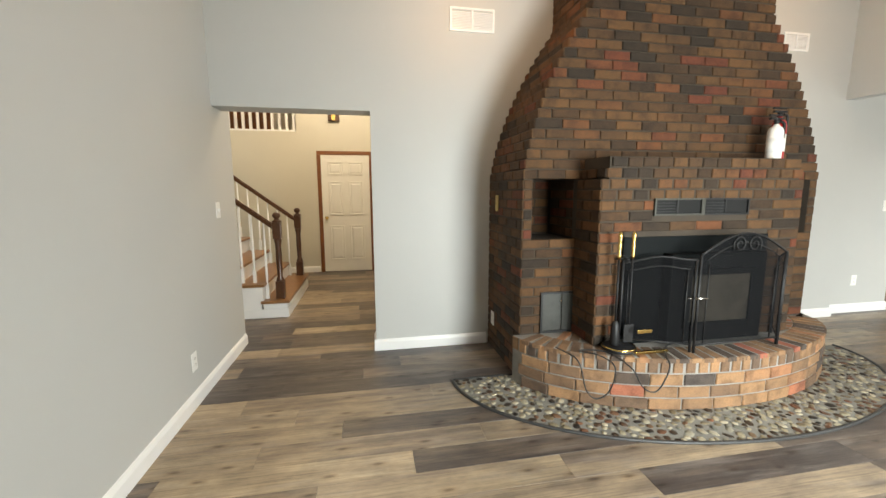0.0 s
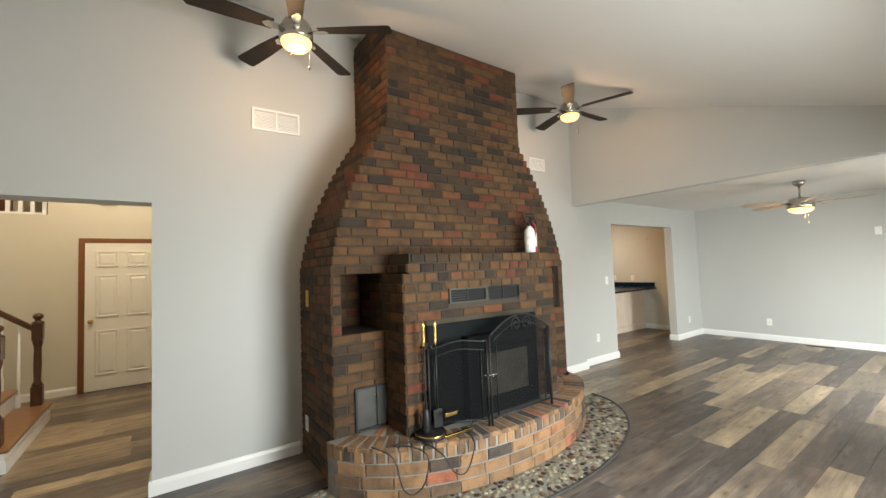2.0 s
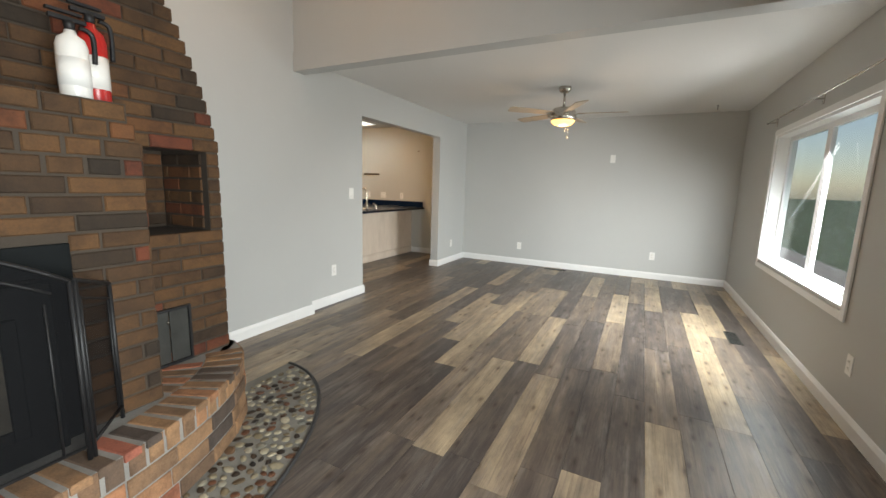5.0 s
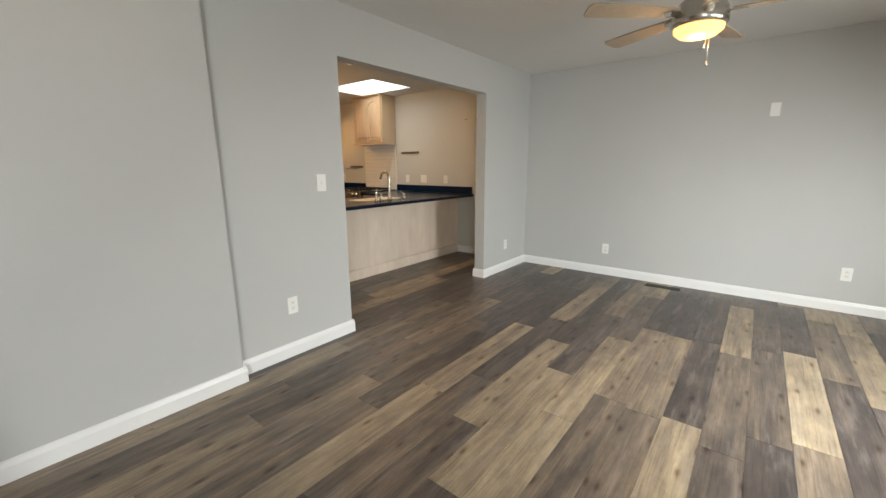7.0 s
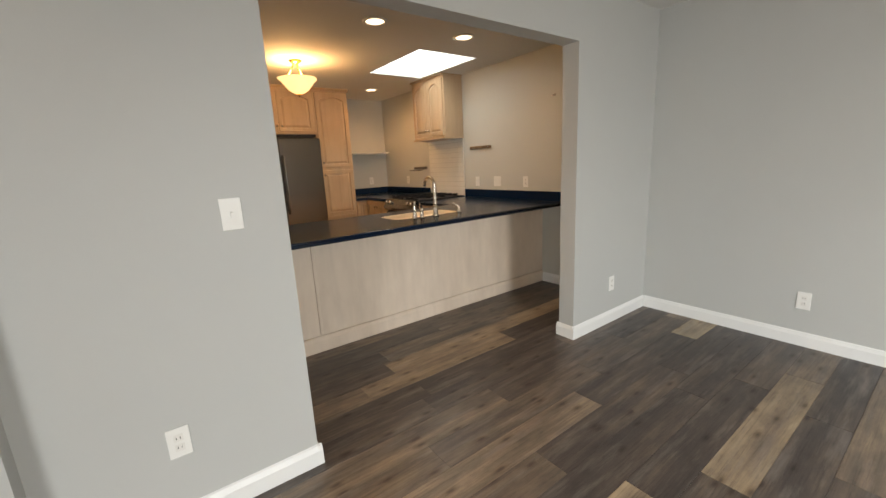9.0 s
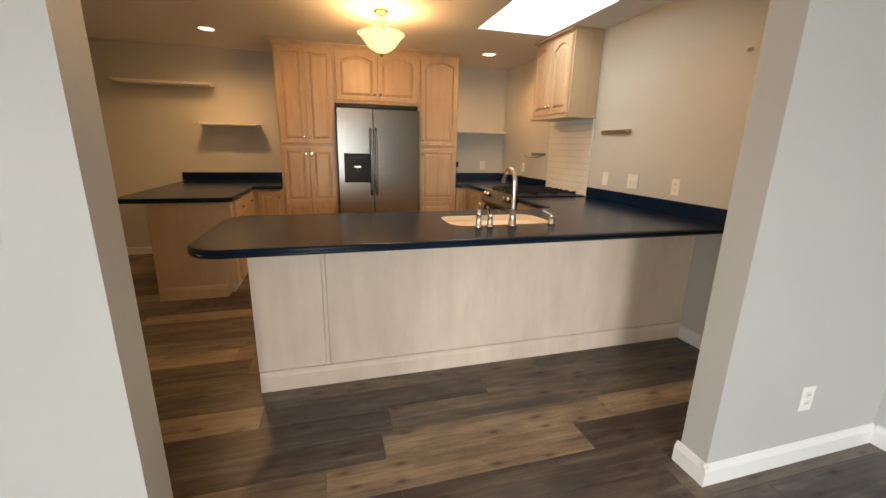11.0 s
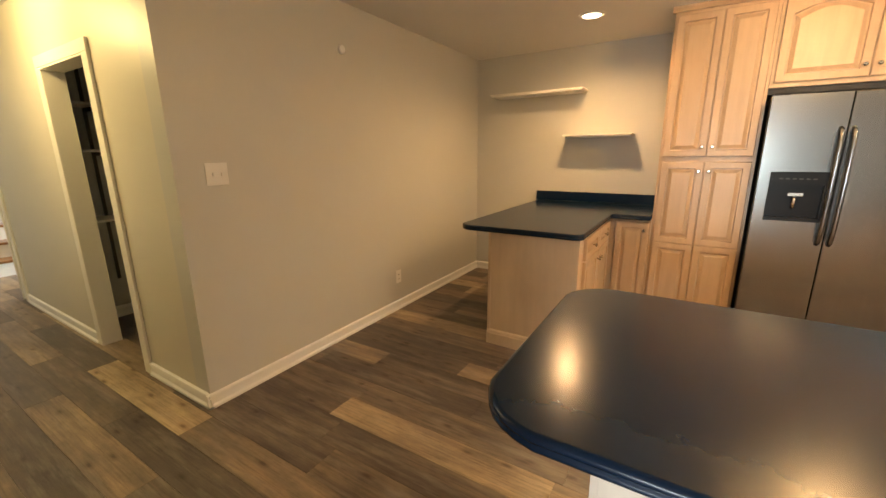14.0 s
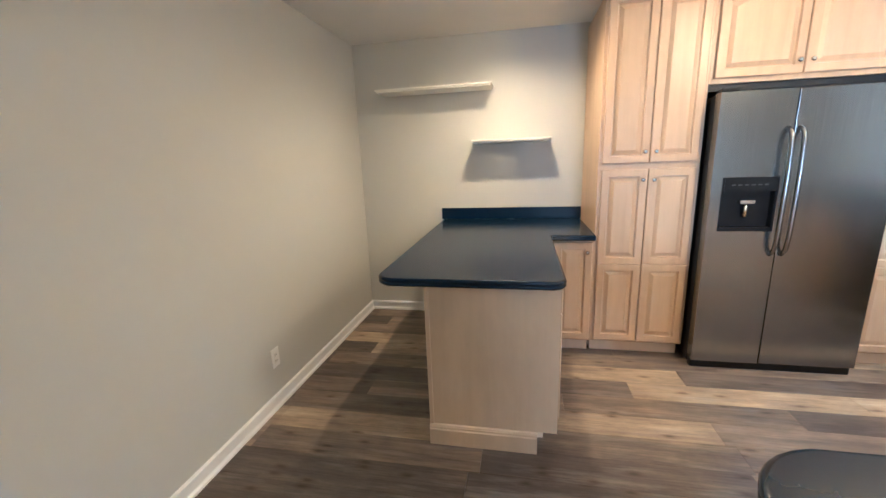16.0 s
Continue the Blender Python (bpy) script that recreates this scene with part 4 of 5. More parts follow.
        bmesh.ops.triangle_fill(bm, edges=edges, use_beauty=True)
    return bm


def panel_door(w, h, arched=False, stile=0.046, thick=0.02):
    """A raised-panel door front in the x-z plane, its face towards -y, lower left corner at the origin."""
    bm = bmesh.new()
    n = 10

    def loop(inset, y, rise):
        x0, x1, z0, z1 = inset, w - inset, inset, h - inset
        pts = [(x0, z0), (x1, z0)]
        for k in range(n + 1):
            t = k / n
            dip = rise * (1 - math.sin(math.pi * t)) if rise else 0
            pts.append((x1 + (x0 - x1) * t, z1 - dip))
        return [bm.verts.new((x, y, z)) for x, z in pts]

    rise = 0.05 if arched else 0.0
    loops = [loop(0.0, 0.0, 0), loop(0.0, -thick + 0.004, 0), loop(0.004, -thick, 0), loop(stile, -thick, rise), loop(stile + 0.004, -thick + 0.013, rise), loop(stile + 0.012, -thick + 0.013, rise), loop(stile + 0.036, -thick + 0.001, rise)]
    m = len(loops[0])
    for a, b in zip(loops, loops[1:]):
        for i in range(m):
            bm.faces.new((a[i], a[(i + 1) % m], b[(i + 1) % m], b[i]))
    bm.faces.new(loops[-1])
    bm.faces.new(loops[0][::-1])
    return bm


def door_on(unit, x, z, w, h, arched=False, knob=None, name="door"):
    bm = panel_door(w, h, arched)
    bmesh.ops.translate(bm, vec=(x, -0.001, z), verts=bm.verts)
    d = part(name, bm, M_CAB, unit)
    if knob:
        k = lathe(bmesh.new(), [(0.005, 0.0), (0.005, 0.010), (0.013, 0.017), (0.014, 0.022), (0.008, 0.028)], seg=12)
        bmesh.ops.rotate(k, cent=(0, 0, 0), matrix=Matrix.Rotation(radians(90), 3, "X"), verts=k.verts)
        bmesh.ops.translate(k, vec=(knob[0], -0.021, knob[1]), verts=k.verts)
        part("knob", k, M_NICKEL, d, "brushed nickel knob")
    return d


def cabinet(name, x, y, z, w, d, h, label, turn=0, toe=0.0, group="kitchen cabinets"):
    """A cabinet unit: front lower left corner at the place given, front towards -y before the turn."""
    u = thing(name, x, y, z, label, "cabinet", group, turn)
    part("body", boxes((0, w, 0, d, toe, h)), M_CAB, u)
    if toe:
        part("toe_kick", boxes((0.01, w - 0.01, 0.06, d, 0, toe)), M_CABSIDE, u)
    return u


def leaves(u, w, z0, z1, n, arched=False, knobs="low", gap=0.006, edge=0.02):
    lw = (w - 2 * edge - (n - 1) * gap) / n
    for k in range(n):
        x0 = edge + k * (lw + gap)
        inner = x0 + lw - 0.03 if (k == 0 and n == 2) else x0 + 0.03
        kz = z0 + 0.07 if knobs == "low" else z1 - 0.07
        door_on(u, x0, z0, lw, z1 - z0, arched, (inner, kz))


# tall pantry on the left of the refrigerator
PF = 7.50
u = cabinet("tall_pantry", 6.44, PF, 0, 0.615, 0.69, 2.40, "pickled maple pantry cabinet with four raised-panel doors", toe=0.10)
leaves(u, 0.615, 1.375, 2.375, 2, False, "low")
leaves(u, 0.615, 0.69, 1.335, 2, False, "high")
for k in range(2):
    door_on(u, 0.02 + k * 0.291, 0.115, 0.285, 0.5745, False, None, "lower_panel")
u = cabinet("tall_cabinet", 8.025, PF, 0, 0.495, 0.69, 2.40, "pickled maple tall cabinet with an arched door", toe=0.10)
door_on(u, 0.02, 1.375, 0.455, 1.0, True, (0.05, 1.44))
door_on(u, 0.02, 0.69, 0.455, 0.645, False, (0.05, 1.27))
door_on(u, 0.02, 0.115, 0.455, 0.5745, False, None, "lower_panel")
u = cabinet("over_fridge_cabinet", 7.057, PF, 1.83, 0.966, 0.69, 0.57, "pickled maple cupboard above the refrigerator", group="kitchen cabinets")
leaves(u, 0.966, 0.03, 0.545, 2, True, "low")
part("under_shadow_strip", boxes((0, 0.966, 0.02, 0.69, -0.04, -0.002)), M_BLACK, u, "dark strip")
crown = bmesh.new()
prism(crown, [(PF + 0.02, 2.402), (PF - 0.012, 2.402), (PF - 0.018, 2.412), (PF - 0.034, 2.428), (PF - 0.036, 2.438), (PF + 0.02, 2.438)], 6.42, 8.54, "x")
tagged(new("crown_moulding", mesh_of(crown, M_CAB, "crown")), "maple crown moulding on the tall cabinets", "moulding")

# refrigerator
fr = thing("refrigerator", 7.066, 7.35, 0, "stainless steel side-by-side refrigerator with a black dispenser", "refrigerator")
FW, FH = 0.945, 1.765
part("case", boxes((0.006, FW - 0.006, 0.075, 0.80, 0.02, FH - 0.01), bevel=0.006), M_BLACKPL, fr, "black side case")
split = 0.40
DISP = (0.065, 0.365, 0.945, 1.275)
bm = bmesh.new()
for a in ((0.004, split - 0.003, 0.06, DISP[2]), (0.004, split - 0.003, DISP[3], FH), (0.004, DISP[0], DISP[2], DISP[3]), (DISP[1], split - 0.003, DISP[2], DISP[3])):
    box(bm, a[0], a[1], 0.0, 0.07, a[2], a[3])
bmesh.ops.remove_doubles(bm, verts=bm.verts, dist=0.0005)
dl = part("freezer_door", bm, M_STEEL, fr)
dr = part("fridge_door", boxes((split + 0.003, FW - 0.004, 0.0, 0.07, 0.06, FH), bevel=0.006), M_STEEL, fr)
for owner, hx in ((dl, split - 0.03), (dr, split + 0.03)):
    pts = spline([(hx, 0.0, 0.80), (hx, -0.045, 0.86), (hx, -0.058, 1.10), (hx, -0.058, 1.30), (hx, -0.045, 1.50), (hx, 0.0, 1.55)], 6)
    part("handle", tube(bmesh.new(), pts, 0.013, 10), M_STEEL, owner, "curved steel handle")
disp = part("dispenser", boxes((DISP[0], DISP[1], 0.045, 0.06, DISP[2], DISP[3]), (DISP[0], DISP[1], -0.004, 0.045, DISP[2], DISP[2] + 0.025), (DISP[0], DISP[0] + 0.012, -0.004, 0.045, DISP[2] + 0.025, DISP[3]), (DISP[1] - 0.012, DISP[1], -0.004, 0.045, DISP[2] + 0.025, DISP[3]), (DISP[0] + 0.012, DISP[1] - 0.012, -0.006, 0.045, DISP[3] - 0.085, DISP[3])), M_BLACKPL, dl, "black recessed water dispenser")
part("control_bars", boxes(*[(DISP[0] + 0.05 + 0.035 * k, DISP[0] + 0.07 + 0.035 * k, -0.008, -0.006, DISP[3] - 0.05, DISP[3] - 0.042) for k in range(6)]), M_GRILLE, disp)
part("spout", rod(boxes((0.175, 0.255, 0.0, 0.04, 1.115, 1.135)), (0.215, 0.02, 1.03), (0.215, 0.02, 1.115), 0.012), M_NICKEL, disp)
part("toe_grille", boxes((0.01, FW - 0.01, 0.03, 0.075, 0.0, 0.055)), M_BLACKPL, fr)
part("hinge_cover", boxes((0.01, 0.10, 0.01, 0.06, FH + 0.001, FH + 0.02), bevel=0.003), M_BLACKPL, fr)

# island return on the west side
u = cabinet("island_cabinet", 6.115, 6.50, 0, 0.92, 0.63, TOPZ - SLAB - 0.002, "maple island cabinet with drawers and doors under a navy top", turn=90, toe=0.10)
for k in range(2):
    x0 = 0.02 + k * 0.443
    door_on(u, x0, 0.70, 0.435, 0.15, False, (x0 + 0.217, 0.775), "drawer")
    door_on(u, x0, 0.115, 0.435, 0.575, False, (x0 + (0.40 if k == 0 else 0.035), 0.63))
end = thing("island_end_panel", 5.485, 6.395, 0, "maple end panel with base moulding, tinted tan for its shade", "panel")
part("board", boxes((0, 0.63, 0.005, 0.10, 0.115, TOPZ - SLAB - 0.002), (0, 0.535, 0.005, 0.10, 0, 0.115)), M_CABEND, end)
part("corner_strip", boxes((-0.006, 0.014, -0.003, 0.02, 0.115, TOPZ - SLAB - 0.003)), M_CABEND, end)
bm = bmesh.new()
prism(bm, [(0.004, 0), (-0.012, 0), (-0.012, 0.085), (-0.008, 0.092), (-0.008, 0.10), (-0.003, 0.11), (0.004, 0.115)], -0.008, 0.535, "x")
part("base_moulding", bm, M_CABEND, end)
u = cabinet("base_cabinet", 6.12, 7.49, 0, 0.318, 0.70, TOPZ - SLAB - 0.002, "small maple base cabinet beside the pantry", toe=0.10)
door_on(u, 0.05, 0.115, 0.255, 0.73, False, (0.27, 0.775))
ISL = rounded([(5.235, 6.365), (6.14, 6.365), (6.14, 7.42), (6.437, 7.42), (6.437, 8.196), (5.235, 8.196)], [0.09, 0.06, 0.02, 0, 0, 0])
it = thing("island_worktop", 0, 0, 0, "glossy navy blue worktop with rounded corners", "worktop")
part("top", slab(ISL, TOPZ, SLAB), M_TOP, it)
part("upstand", boxes((5.225, 6.437, 8.174, 8.196, TOPZ + 0.001, TOPZ + 0.10), bevel=0.003), M_TOP, it)

# peninsula
PENF = 4.76
pen = thing("peninsula", 6.545, PENF, 0, "long peninsula with pale maple back panels", "kitchen peninsula")
L = 9.462 - 6.545
part("carcass", boxes((0.02, L, 0.02, 0.60, 0.0, TOPZ - SLAB - 0.002)), M_CABSIDE, pen)
part("panel", boxes((0.0, 0.352, 0.0, 0.019, 0.125, TOPZ - SLAB - 0.002)), M_CABSIDE, pen)
part("panel", boxes((0.378, L, 0.0, 0.019, 0.125, TOPZ - SLAB - 0.002)), M_CABSIDE, pen)
part("batten", boxes((0.354, 0.376, -0.006, 0.019, 0.125, TOPZ - SLAB - 0.002), bevel=0.002), M_CABSIDE, pen)
part("corner_strip", boxes((-0.008, 0.012, -0.004, 0.02, 0.125, TOPZ - SLAB - 0.003)), M_CABSIDE, pen)
part("side_panel", boxes((-0.002, 0.018, 0.021, 0.60, 0.0, TOPZ - SLAB - 0.002)), M_CABSIDE, pen)
bm = bmesh.new()
prism(bm, [(0.02, 0), (-0.014, 0), (-0.014, 0.09), (-0.010, 0.098), (-0.009, 0.108), (-0.003, 0.118), (0.02, 0.125)], -0.006, L, "x")
part("base_moulding", bm, M_CABSIDE, pen)
SINK = (7.665, 8.355, 4.815, 5.185)
sink_hole = rounded([(SINK[0], SINK[2]), (SINK[1], SINK[2]), (SINK[1], SINK[3]), (SINK[0], SINK[3])], [0.09] * 4)
RX = 8.675
PEN = rounded([(6.32, 4.465), (9.462, 4.465), (9.462, 6.07), (RX, 6.07), (RX, 5.41), (6.32, 5.41)], [0.15, 0, 0, 0, 0.03, 0.15])
pt = thing("peninsula_worktop", 0, 0, 0, "glossy navy blue worktop with beaded edge and a cut-out sink", "worktop")
part("top", slab(PEN, TOPZ, SLAB, sink_hole), M_TOP, pt)
part("upstand", boxes((9.440, 9.462, 4.50, 6.05, TOPZ + 0.001, TOPZ + 0.10), bevel=0.003), M_TOP, pt)

sink = thing("sink", 0, 0, 0, "cream double-bowl undermount sink", "sink")
bm = bmesh.new()
loops = []
for d, z in ((0.0008, TOPZ - 0.003), (0.004, TOPZ - 0.006), (0.012, 0.74), (0.035, 0.70), (0.07, 0.692)):
    loops.append([bm.verts.new((*q, z)) for q in offset(sink_hole, d)])
for a, b in zip(loops, loops[1:]):
    for i in range(len(a)):
        bm.faces.new((a[i], a[(i + 1) % len(a)], b[(i + 1) % len(a)], b[i])).smooth = True
bm.faces.new(loops[-1])
part("bowl", bm, M_SINK, sink)
part("divider", boxes((7.985, 8.025, SINK[2] + 0.012, SINK[3] - 0.012, 0.694, 0.86), bevel=0.008), M_SINK, sink)
for x in (7.82, 8.19):
    part("drain", lathe(bmesh.new(), [(0.045, 0.693), (0.042, 0.698), (0.03, 0.696)], x, 5.0, 0, 18), M_NICKEL, sink)

fc = thing("faucet", 8.02, 4.755, TOPZ, "brushed nickel gooseneck faucet on the worktop", "faucet")
part("base", lathe(bmesh.new(), [(0.030, 0), (0.030, 0.008), (0.024, 0.02), (0.019, 0.06), (0.016, 0.10)], seg=18), M_NICKEL, fc)
part("spout", tube(bmesh.new(), spline([(0, 0, 0.09), (0, 0, 0.24), (0, 0.01, 0.30), (0, 0.06, 0.335), (0, 0.12, 0.32), (0, 0.15, 0.27), (0, 0.155, 0.25)], 6), [0.016] * 12 + [0.013] * 18 + [0.015] * 7, 12), M_NICKEL, fc)


def tap(name, x, y, h, label, lever):
    t = thing(name, x, y, TOPZ, label, "tap")
    part("stem", lathe(bmesh.new(), [(0.024, 0), (0.024, 0.006), (0.017, 0.02), (0.015, h * 0.6), (0.018, h * 0.72), (0.012, h * 0.8)], seg=14), M_NICKEL, t)
    part("lever", tube(bmesh.new(), spline([(0, 0, h * 0.72), (lever[0] * 0.3, lever[1] * 0.3, h * 0.95), lever], 5), [0.014, 0.014, 0.013, 0.012, 0.011, 0.010, 0.010, 0.009, 0.008, 0.007, 0.006], 10), M_NICKEL, t)
    return t


tap("side_sprayer", 7.805, 4.76, 0.12, "brushed nickel side sprayer", (0.0, -0.012, 0.145))
tap("faucet_lever", 7.875, 4.755, 0.105, "brushed nickel faucet lever handle", (-0.03, -0.02, 0.125))
tap("soap_dispenser", 8.30, 4.775, 0.07, "low brushed nickel soap dispenser", (-0.05, 0.03, 0.085))

# right-hand run: base units, range, corner
u = cabinet("base_cabinet", RX + 0.03, 6.065, 0, 0.60, 0.74, TOPZ - SLAB - 0.002, "maple base cabinet beside the range", turn=-90, toe=0.10)
door_on(u, 0.02, 0.115, 0.56, 0.73, False, (0.06, 0.775))
u = cabinet("base_cabinet", RX + 0.03, 7.50, 0, 0.655, 0.74, TOPZ - SLAB - 0.002, "honey maple base cabinet past the range", turn=-90, toe=0.10)
for k in range(2):
    door_on(u, 0.02 + k * 0.31, 0.115, 0.30, 0.73, False, (0.02 + k * 0.31 + (0.27 if k == 0 else 0.03), 0.775))
u = cabinet("corner_cabinet", 8.523, 7.53, 0, 0.93, 0.66, TOPZ - SLAB - 0.002, "maple corner base cabinet", toe=0.10)
door_on(u, 0.01, 0.115, 0.15, 0.73, False, None)
CRN = rounded([(RX, 6.85), (9.462, 6.85), (9.462, 8.196), (8.523, 8.196), (8.523, 7.45), (RX, 7.45)], [0, 0, 0, 0, 0, 0.02])
ct = thing("corner_worktop", 0, 0, 0, "navy blue corner worktop with upstand", "worktop")
part("top", slab(CRN, TOPZ, SLAB), M_TOP, ct)
part("upstand", boxes((8.523, 9.439, 8.174, 8.196, TOPZ + 0.001, TOPZ + 0.10), (9.440, 9.462, 6.87, 8.196, TOPZ + 0.001, TOPZ + 0.10), bevel=0.003), M_TOP, ct)

rg = thing("range", 8.66, 6.845, 0, "stainless slide-in gas range with black grates", "range", turn=-90)
RW, RD = 0.77, 0.79
part("body", boxes((0.004, RW - 0.004, 0.03, RD, 0.02, 0.885)), M_BLACKPL, rg)
part("oven_door", boxes((0.01, RW - 0.01, 0.0, 0.03, 0.22, 0.74), bevel=0.005), M_BLACKPL, rg, "black glass oven door")
part("drawer", boxes((0.01, RW - 0.01, 0.002, 0.03, 0.05, 0.20), bevel=0.005), M_STEEL, rg)
bm = bmesh.new()
prism(bm, [(-0.04, 0.80), (-0.01, 0.76), (0.05, 0.76), (0.05, 0.915), (0.02, 0.915)], 0.006, RW - 0.006, "x")
cp = part("control_panel", bm, M_STEEL, rg)
for x in (0.08, 0.17, 0.60, 0.69):
    k = lathe(bmesh.new(), [(0.024, 0), (0.024, 0.015), (0.019, 0.028), (0.010, 0.030)], seg=14)
    bmesh.ops.rotate(k, cent=(0, 0, 0), matrix=Matrix.Rotation(radians(62), 3, "X"), verts=k.verts)
    bmesh.ops.translate(k, vec=(x, -0.012, 0.868), verts=k.verts)
    part("knob", k, M_NICKEL, cp)
part("oven_handle", rod(rod(rod(bmesh.new(), (0.06, -0.05, 0.70), (RW - 0.06, -0.05, 0.70), 0.012), (0.09, -0.05, 0.70), (0.09, 0.0, 0.70), 0.008), (RW - 0.09, -0.05, 0.70), (RW - 0.09, 0.0, 0.70), 0.008), M_STEEL, rg)
part("cooktop", boxes((0.0, RW, 0.05, RD, 0.886, 0.917), bevel=0.004), M_BLACKPL, rg)
for gx in (0.06, 0.41):
    bm = bmesh.new()
    for k in range(3):
        box(bm, gx + 0.13 * k, gx + 0.13 * k + 0.014, 0.08, RD - 0.05, 0.935, 0.948)
    for yy in (0.08, 0.29, 0.51, 0.72):
        box(bm, gx, gx + 0.274, yy, yy + 0.014, 0.918, 0.934)
    part("grate", bm, M_BLACK, rg, "cast iron pan grate")

u = cabinet("wall_cabinet", 9.165, 6.76, 1.685, 0.70, 0.295, 0.735, "maple wall cabinet with two arched doors", turn=-90)
leaves(u, 0.70, 0.02, 0.70, 2, True, "low")
part("light_rail", boxes((-0.006, 0.706, -0.03, 0.295, -0.022, -0.001)), M_CAB, u)
part("crown", boxes((-0.008, 0.708, -0.035, 0.295, 0.7355, 0.752)), M_CAB, u)

# tile panel behind the range
tile = structure("backsplash", boxes((9.456, 9.463, 6.06, 6.87, TOPZ + 0.001, 1.684)), M_GROUTW, "glazed white tile backsplash behind the range")
tbm = bmesh.new()
box(tbm, 0, 0.008, 0.0, 0.198, 0, 0.062, bevel=0.002)
tile_mesh = mesh_of(tbm, M_TILE, "tile")
hb = bmesh.new()
box(hb, 0, 0.008, 0.0, 0.098, 0, 0.062, bevel=0.002)
half_tile = mesh_of(hb, M_TILE, "tile")
for r in range(12):
    for k in range(5):
        if r % 2 == 0 and k == 4:
            continue
        small = r % 2 == 1 and k in (0, 4)
        ob = new("tile", half_tile if small else tile_mesh)
        ob.parent = tile
        ob.location = (9.450, 6.064 + (k * 0.2 if r % 2 == 0 else (0 if k == 0 else 0.1 + (k - 1) * 0.2)), TOPZ + 0.003 + r * 0.0645)


def shelf(x0, x1, z, d=0.25):
    s = thing("wall_shelf", x0, 8.2, z, "slim cream wall shelf with moulded edge", "shelf", "kitchen wall shelves")
    w = x1 - x0
    part("board", boxes((0, w, -d, -0.001, -0.014, 0.0), bevel=0.002), M_DOOR, s)
    part("moulding", boxes((0.012, w - 0.012, -d + 0.012, -0.001, -0.025, -0.0145)), M_DOOR, s)
    return s


shelf(4.74, 5.70, 2.02), shelf(5.535, 6.165, 1.585), shelf(8.62, 9.40, 1.585)


def rail_bar(y0, y1, z, turned):
    b = thing("magnet_rail", 9.462, y0, z, "slim brushed metal rail screwed to the wall", "rail")
    part("bar", boxes((-0.014, -0.001, 0, y1 - y0, -0.018, 0.018), bevel=0.002), M_NICKEL, b)
    for y in (0.05, y1 - y0 - 0.05):
        part("screw", lathe(bmesh.new(), [(0.007, -0.004), (0.008, 0.004)], -0.014, y, 0, 8), M_NICKEL, b)
    if turned:
        part("hook_rod", tube(bmesh.new(), spline([(-0.012, 0.1, -0.02), (-0.06, 0.12, -0.035), (-0.06, 0.38, -0.035), (-0.06, 0.42, -0.02)], 6), 0.006), M_NICKEL, b)
    return b


rail_bar(5.54, 5.93, 1.525, False), rail_bar(6.93, 7.28, 1.30, True)
# Small black appliance of unknown use; its inner shape is made up.
ap = thing("countertop_appliance", 8.56, 7.80, TOPZ + 0.002, "slim black countertop appliance", "appliance")
part("body", boxes((0, 0.09, 0.08, 0.22, 0, 0.27), (0, 0.09, 0, 0.08, 0, 0.03), (0, 0.09, 0, 0.08, 0.20, 0.27), bevel=0.005), M_BLACKPL, ap)
part("button_bar", boxes((0.02, 0.07, -0.004, -0.001, 0.225, 0.235)), M_GRILLE, ap)

# kitchen ceiling lights
for bx_, by_ in ((5.88, 7.32), (8.85, 7.36), (7.63, 4.87), (8.50, 4.86)):
    c = thing("recessed_light", bx_, by_, CEIL, "lit round recessed ceiling light with white trim", "ceiling light", "recessed lights")
    part("trim_ring", lathe(bmesh.new(), [(0.072, -0.001), (0.095, -0.001), (0.095, -0.007), (0.072, -0.010), (0.072, -0.001)], seg=28, caps=False), M_TRIM, c)
    part("lens", lathe(bmesh.new(), [(0.071, -0.001), (0.071, -0.006), (0.02, -0.008)], seg=24), M_CAN, c, "glowing lens")
bl = thing("bowl_light", 7.437, 6.231, CEIL, "lit alabaster glass bowl light hung by brass rods", "ceiling light")
part("canopy", lathe(bmesh.new(), [(0.065, -0.001), (0.065, -0.012), (0.03, -0.035)], seg=20), M_BRASS, bl)
for k in range(3):
    a = k * 2.094 + 0.5
    part("rod", tube(bmesh.new(), spline([(0.02 * math.cos(a), 0.02 * math.sin(a), -0.03), (0.06 * math.cos(a), 0.06 * math.sin(a), -0.10), (0.13 * math.cos(a), 0.13 * math.sin(a), -0.19)], 5), 0.006), M_BRASS, bl)
bm = bmesh.new()
prof = [(0.19, -0.175), (0.188, -0.185), (0.165, -0.20), (0.14, -0.235), (0.10, -0.285), (0.05, -0.315), (0.01, -0.322)]
seg = 30
rings = [[bm.verts.new((r * (1 + 0.03 * math.cos(6 * 2 * math.pi * i / seg)) * math.cos(2 * math.pi * i / seg), r * (1 + 0.03 * math.cos(6 * 2 * math.pi * i / seg)) * math.sin(2 * math.pi * i / seg), h)) for i in range(seg)] for r, h in prof]
for a, b in zip(rings, rings[1:]):
    for i in range(seg):
        bm.faces.new((a[i], a[(i + 1) % seg], b[(i + 1) % seg], b[i])).smooth = True
bm.faces.new(rings[-1])
part("bowl", bm, M_BOWL, bl, "glowing alabaster bowl").visible_shadow = False
part("finial", lathe(bmesh.new(), [(0.004, -0.352), (0.014, -0.34), (0.018, -0.328), (0.010, -0.320)], seg=12), M_BRASS, bl)

# ---------------------------------------------------------------- ceiling fans


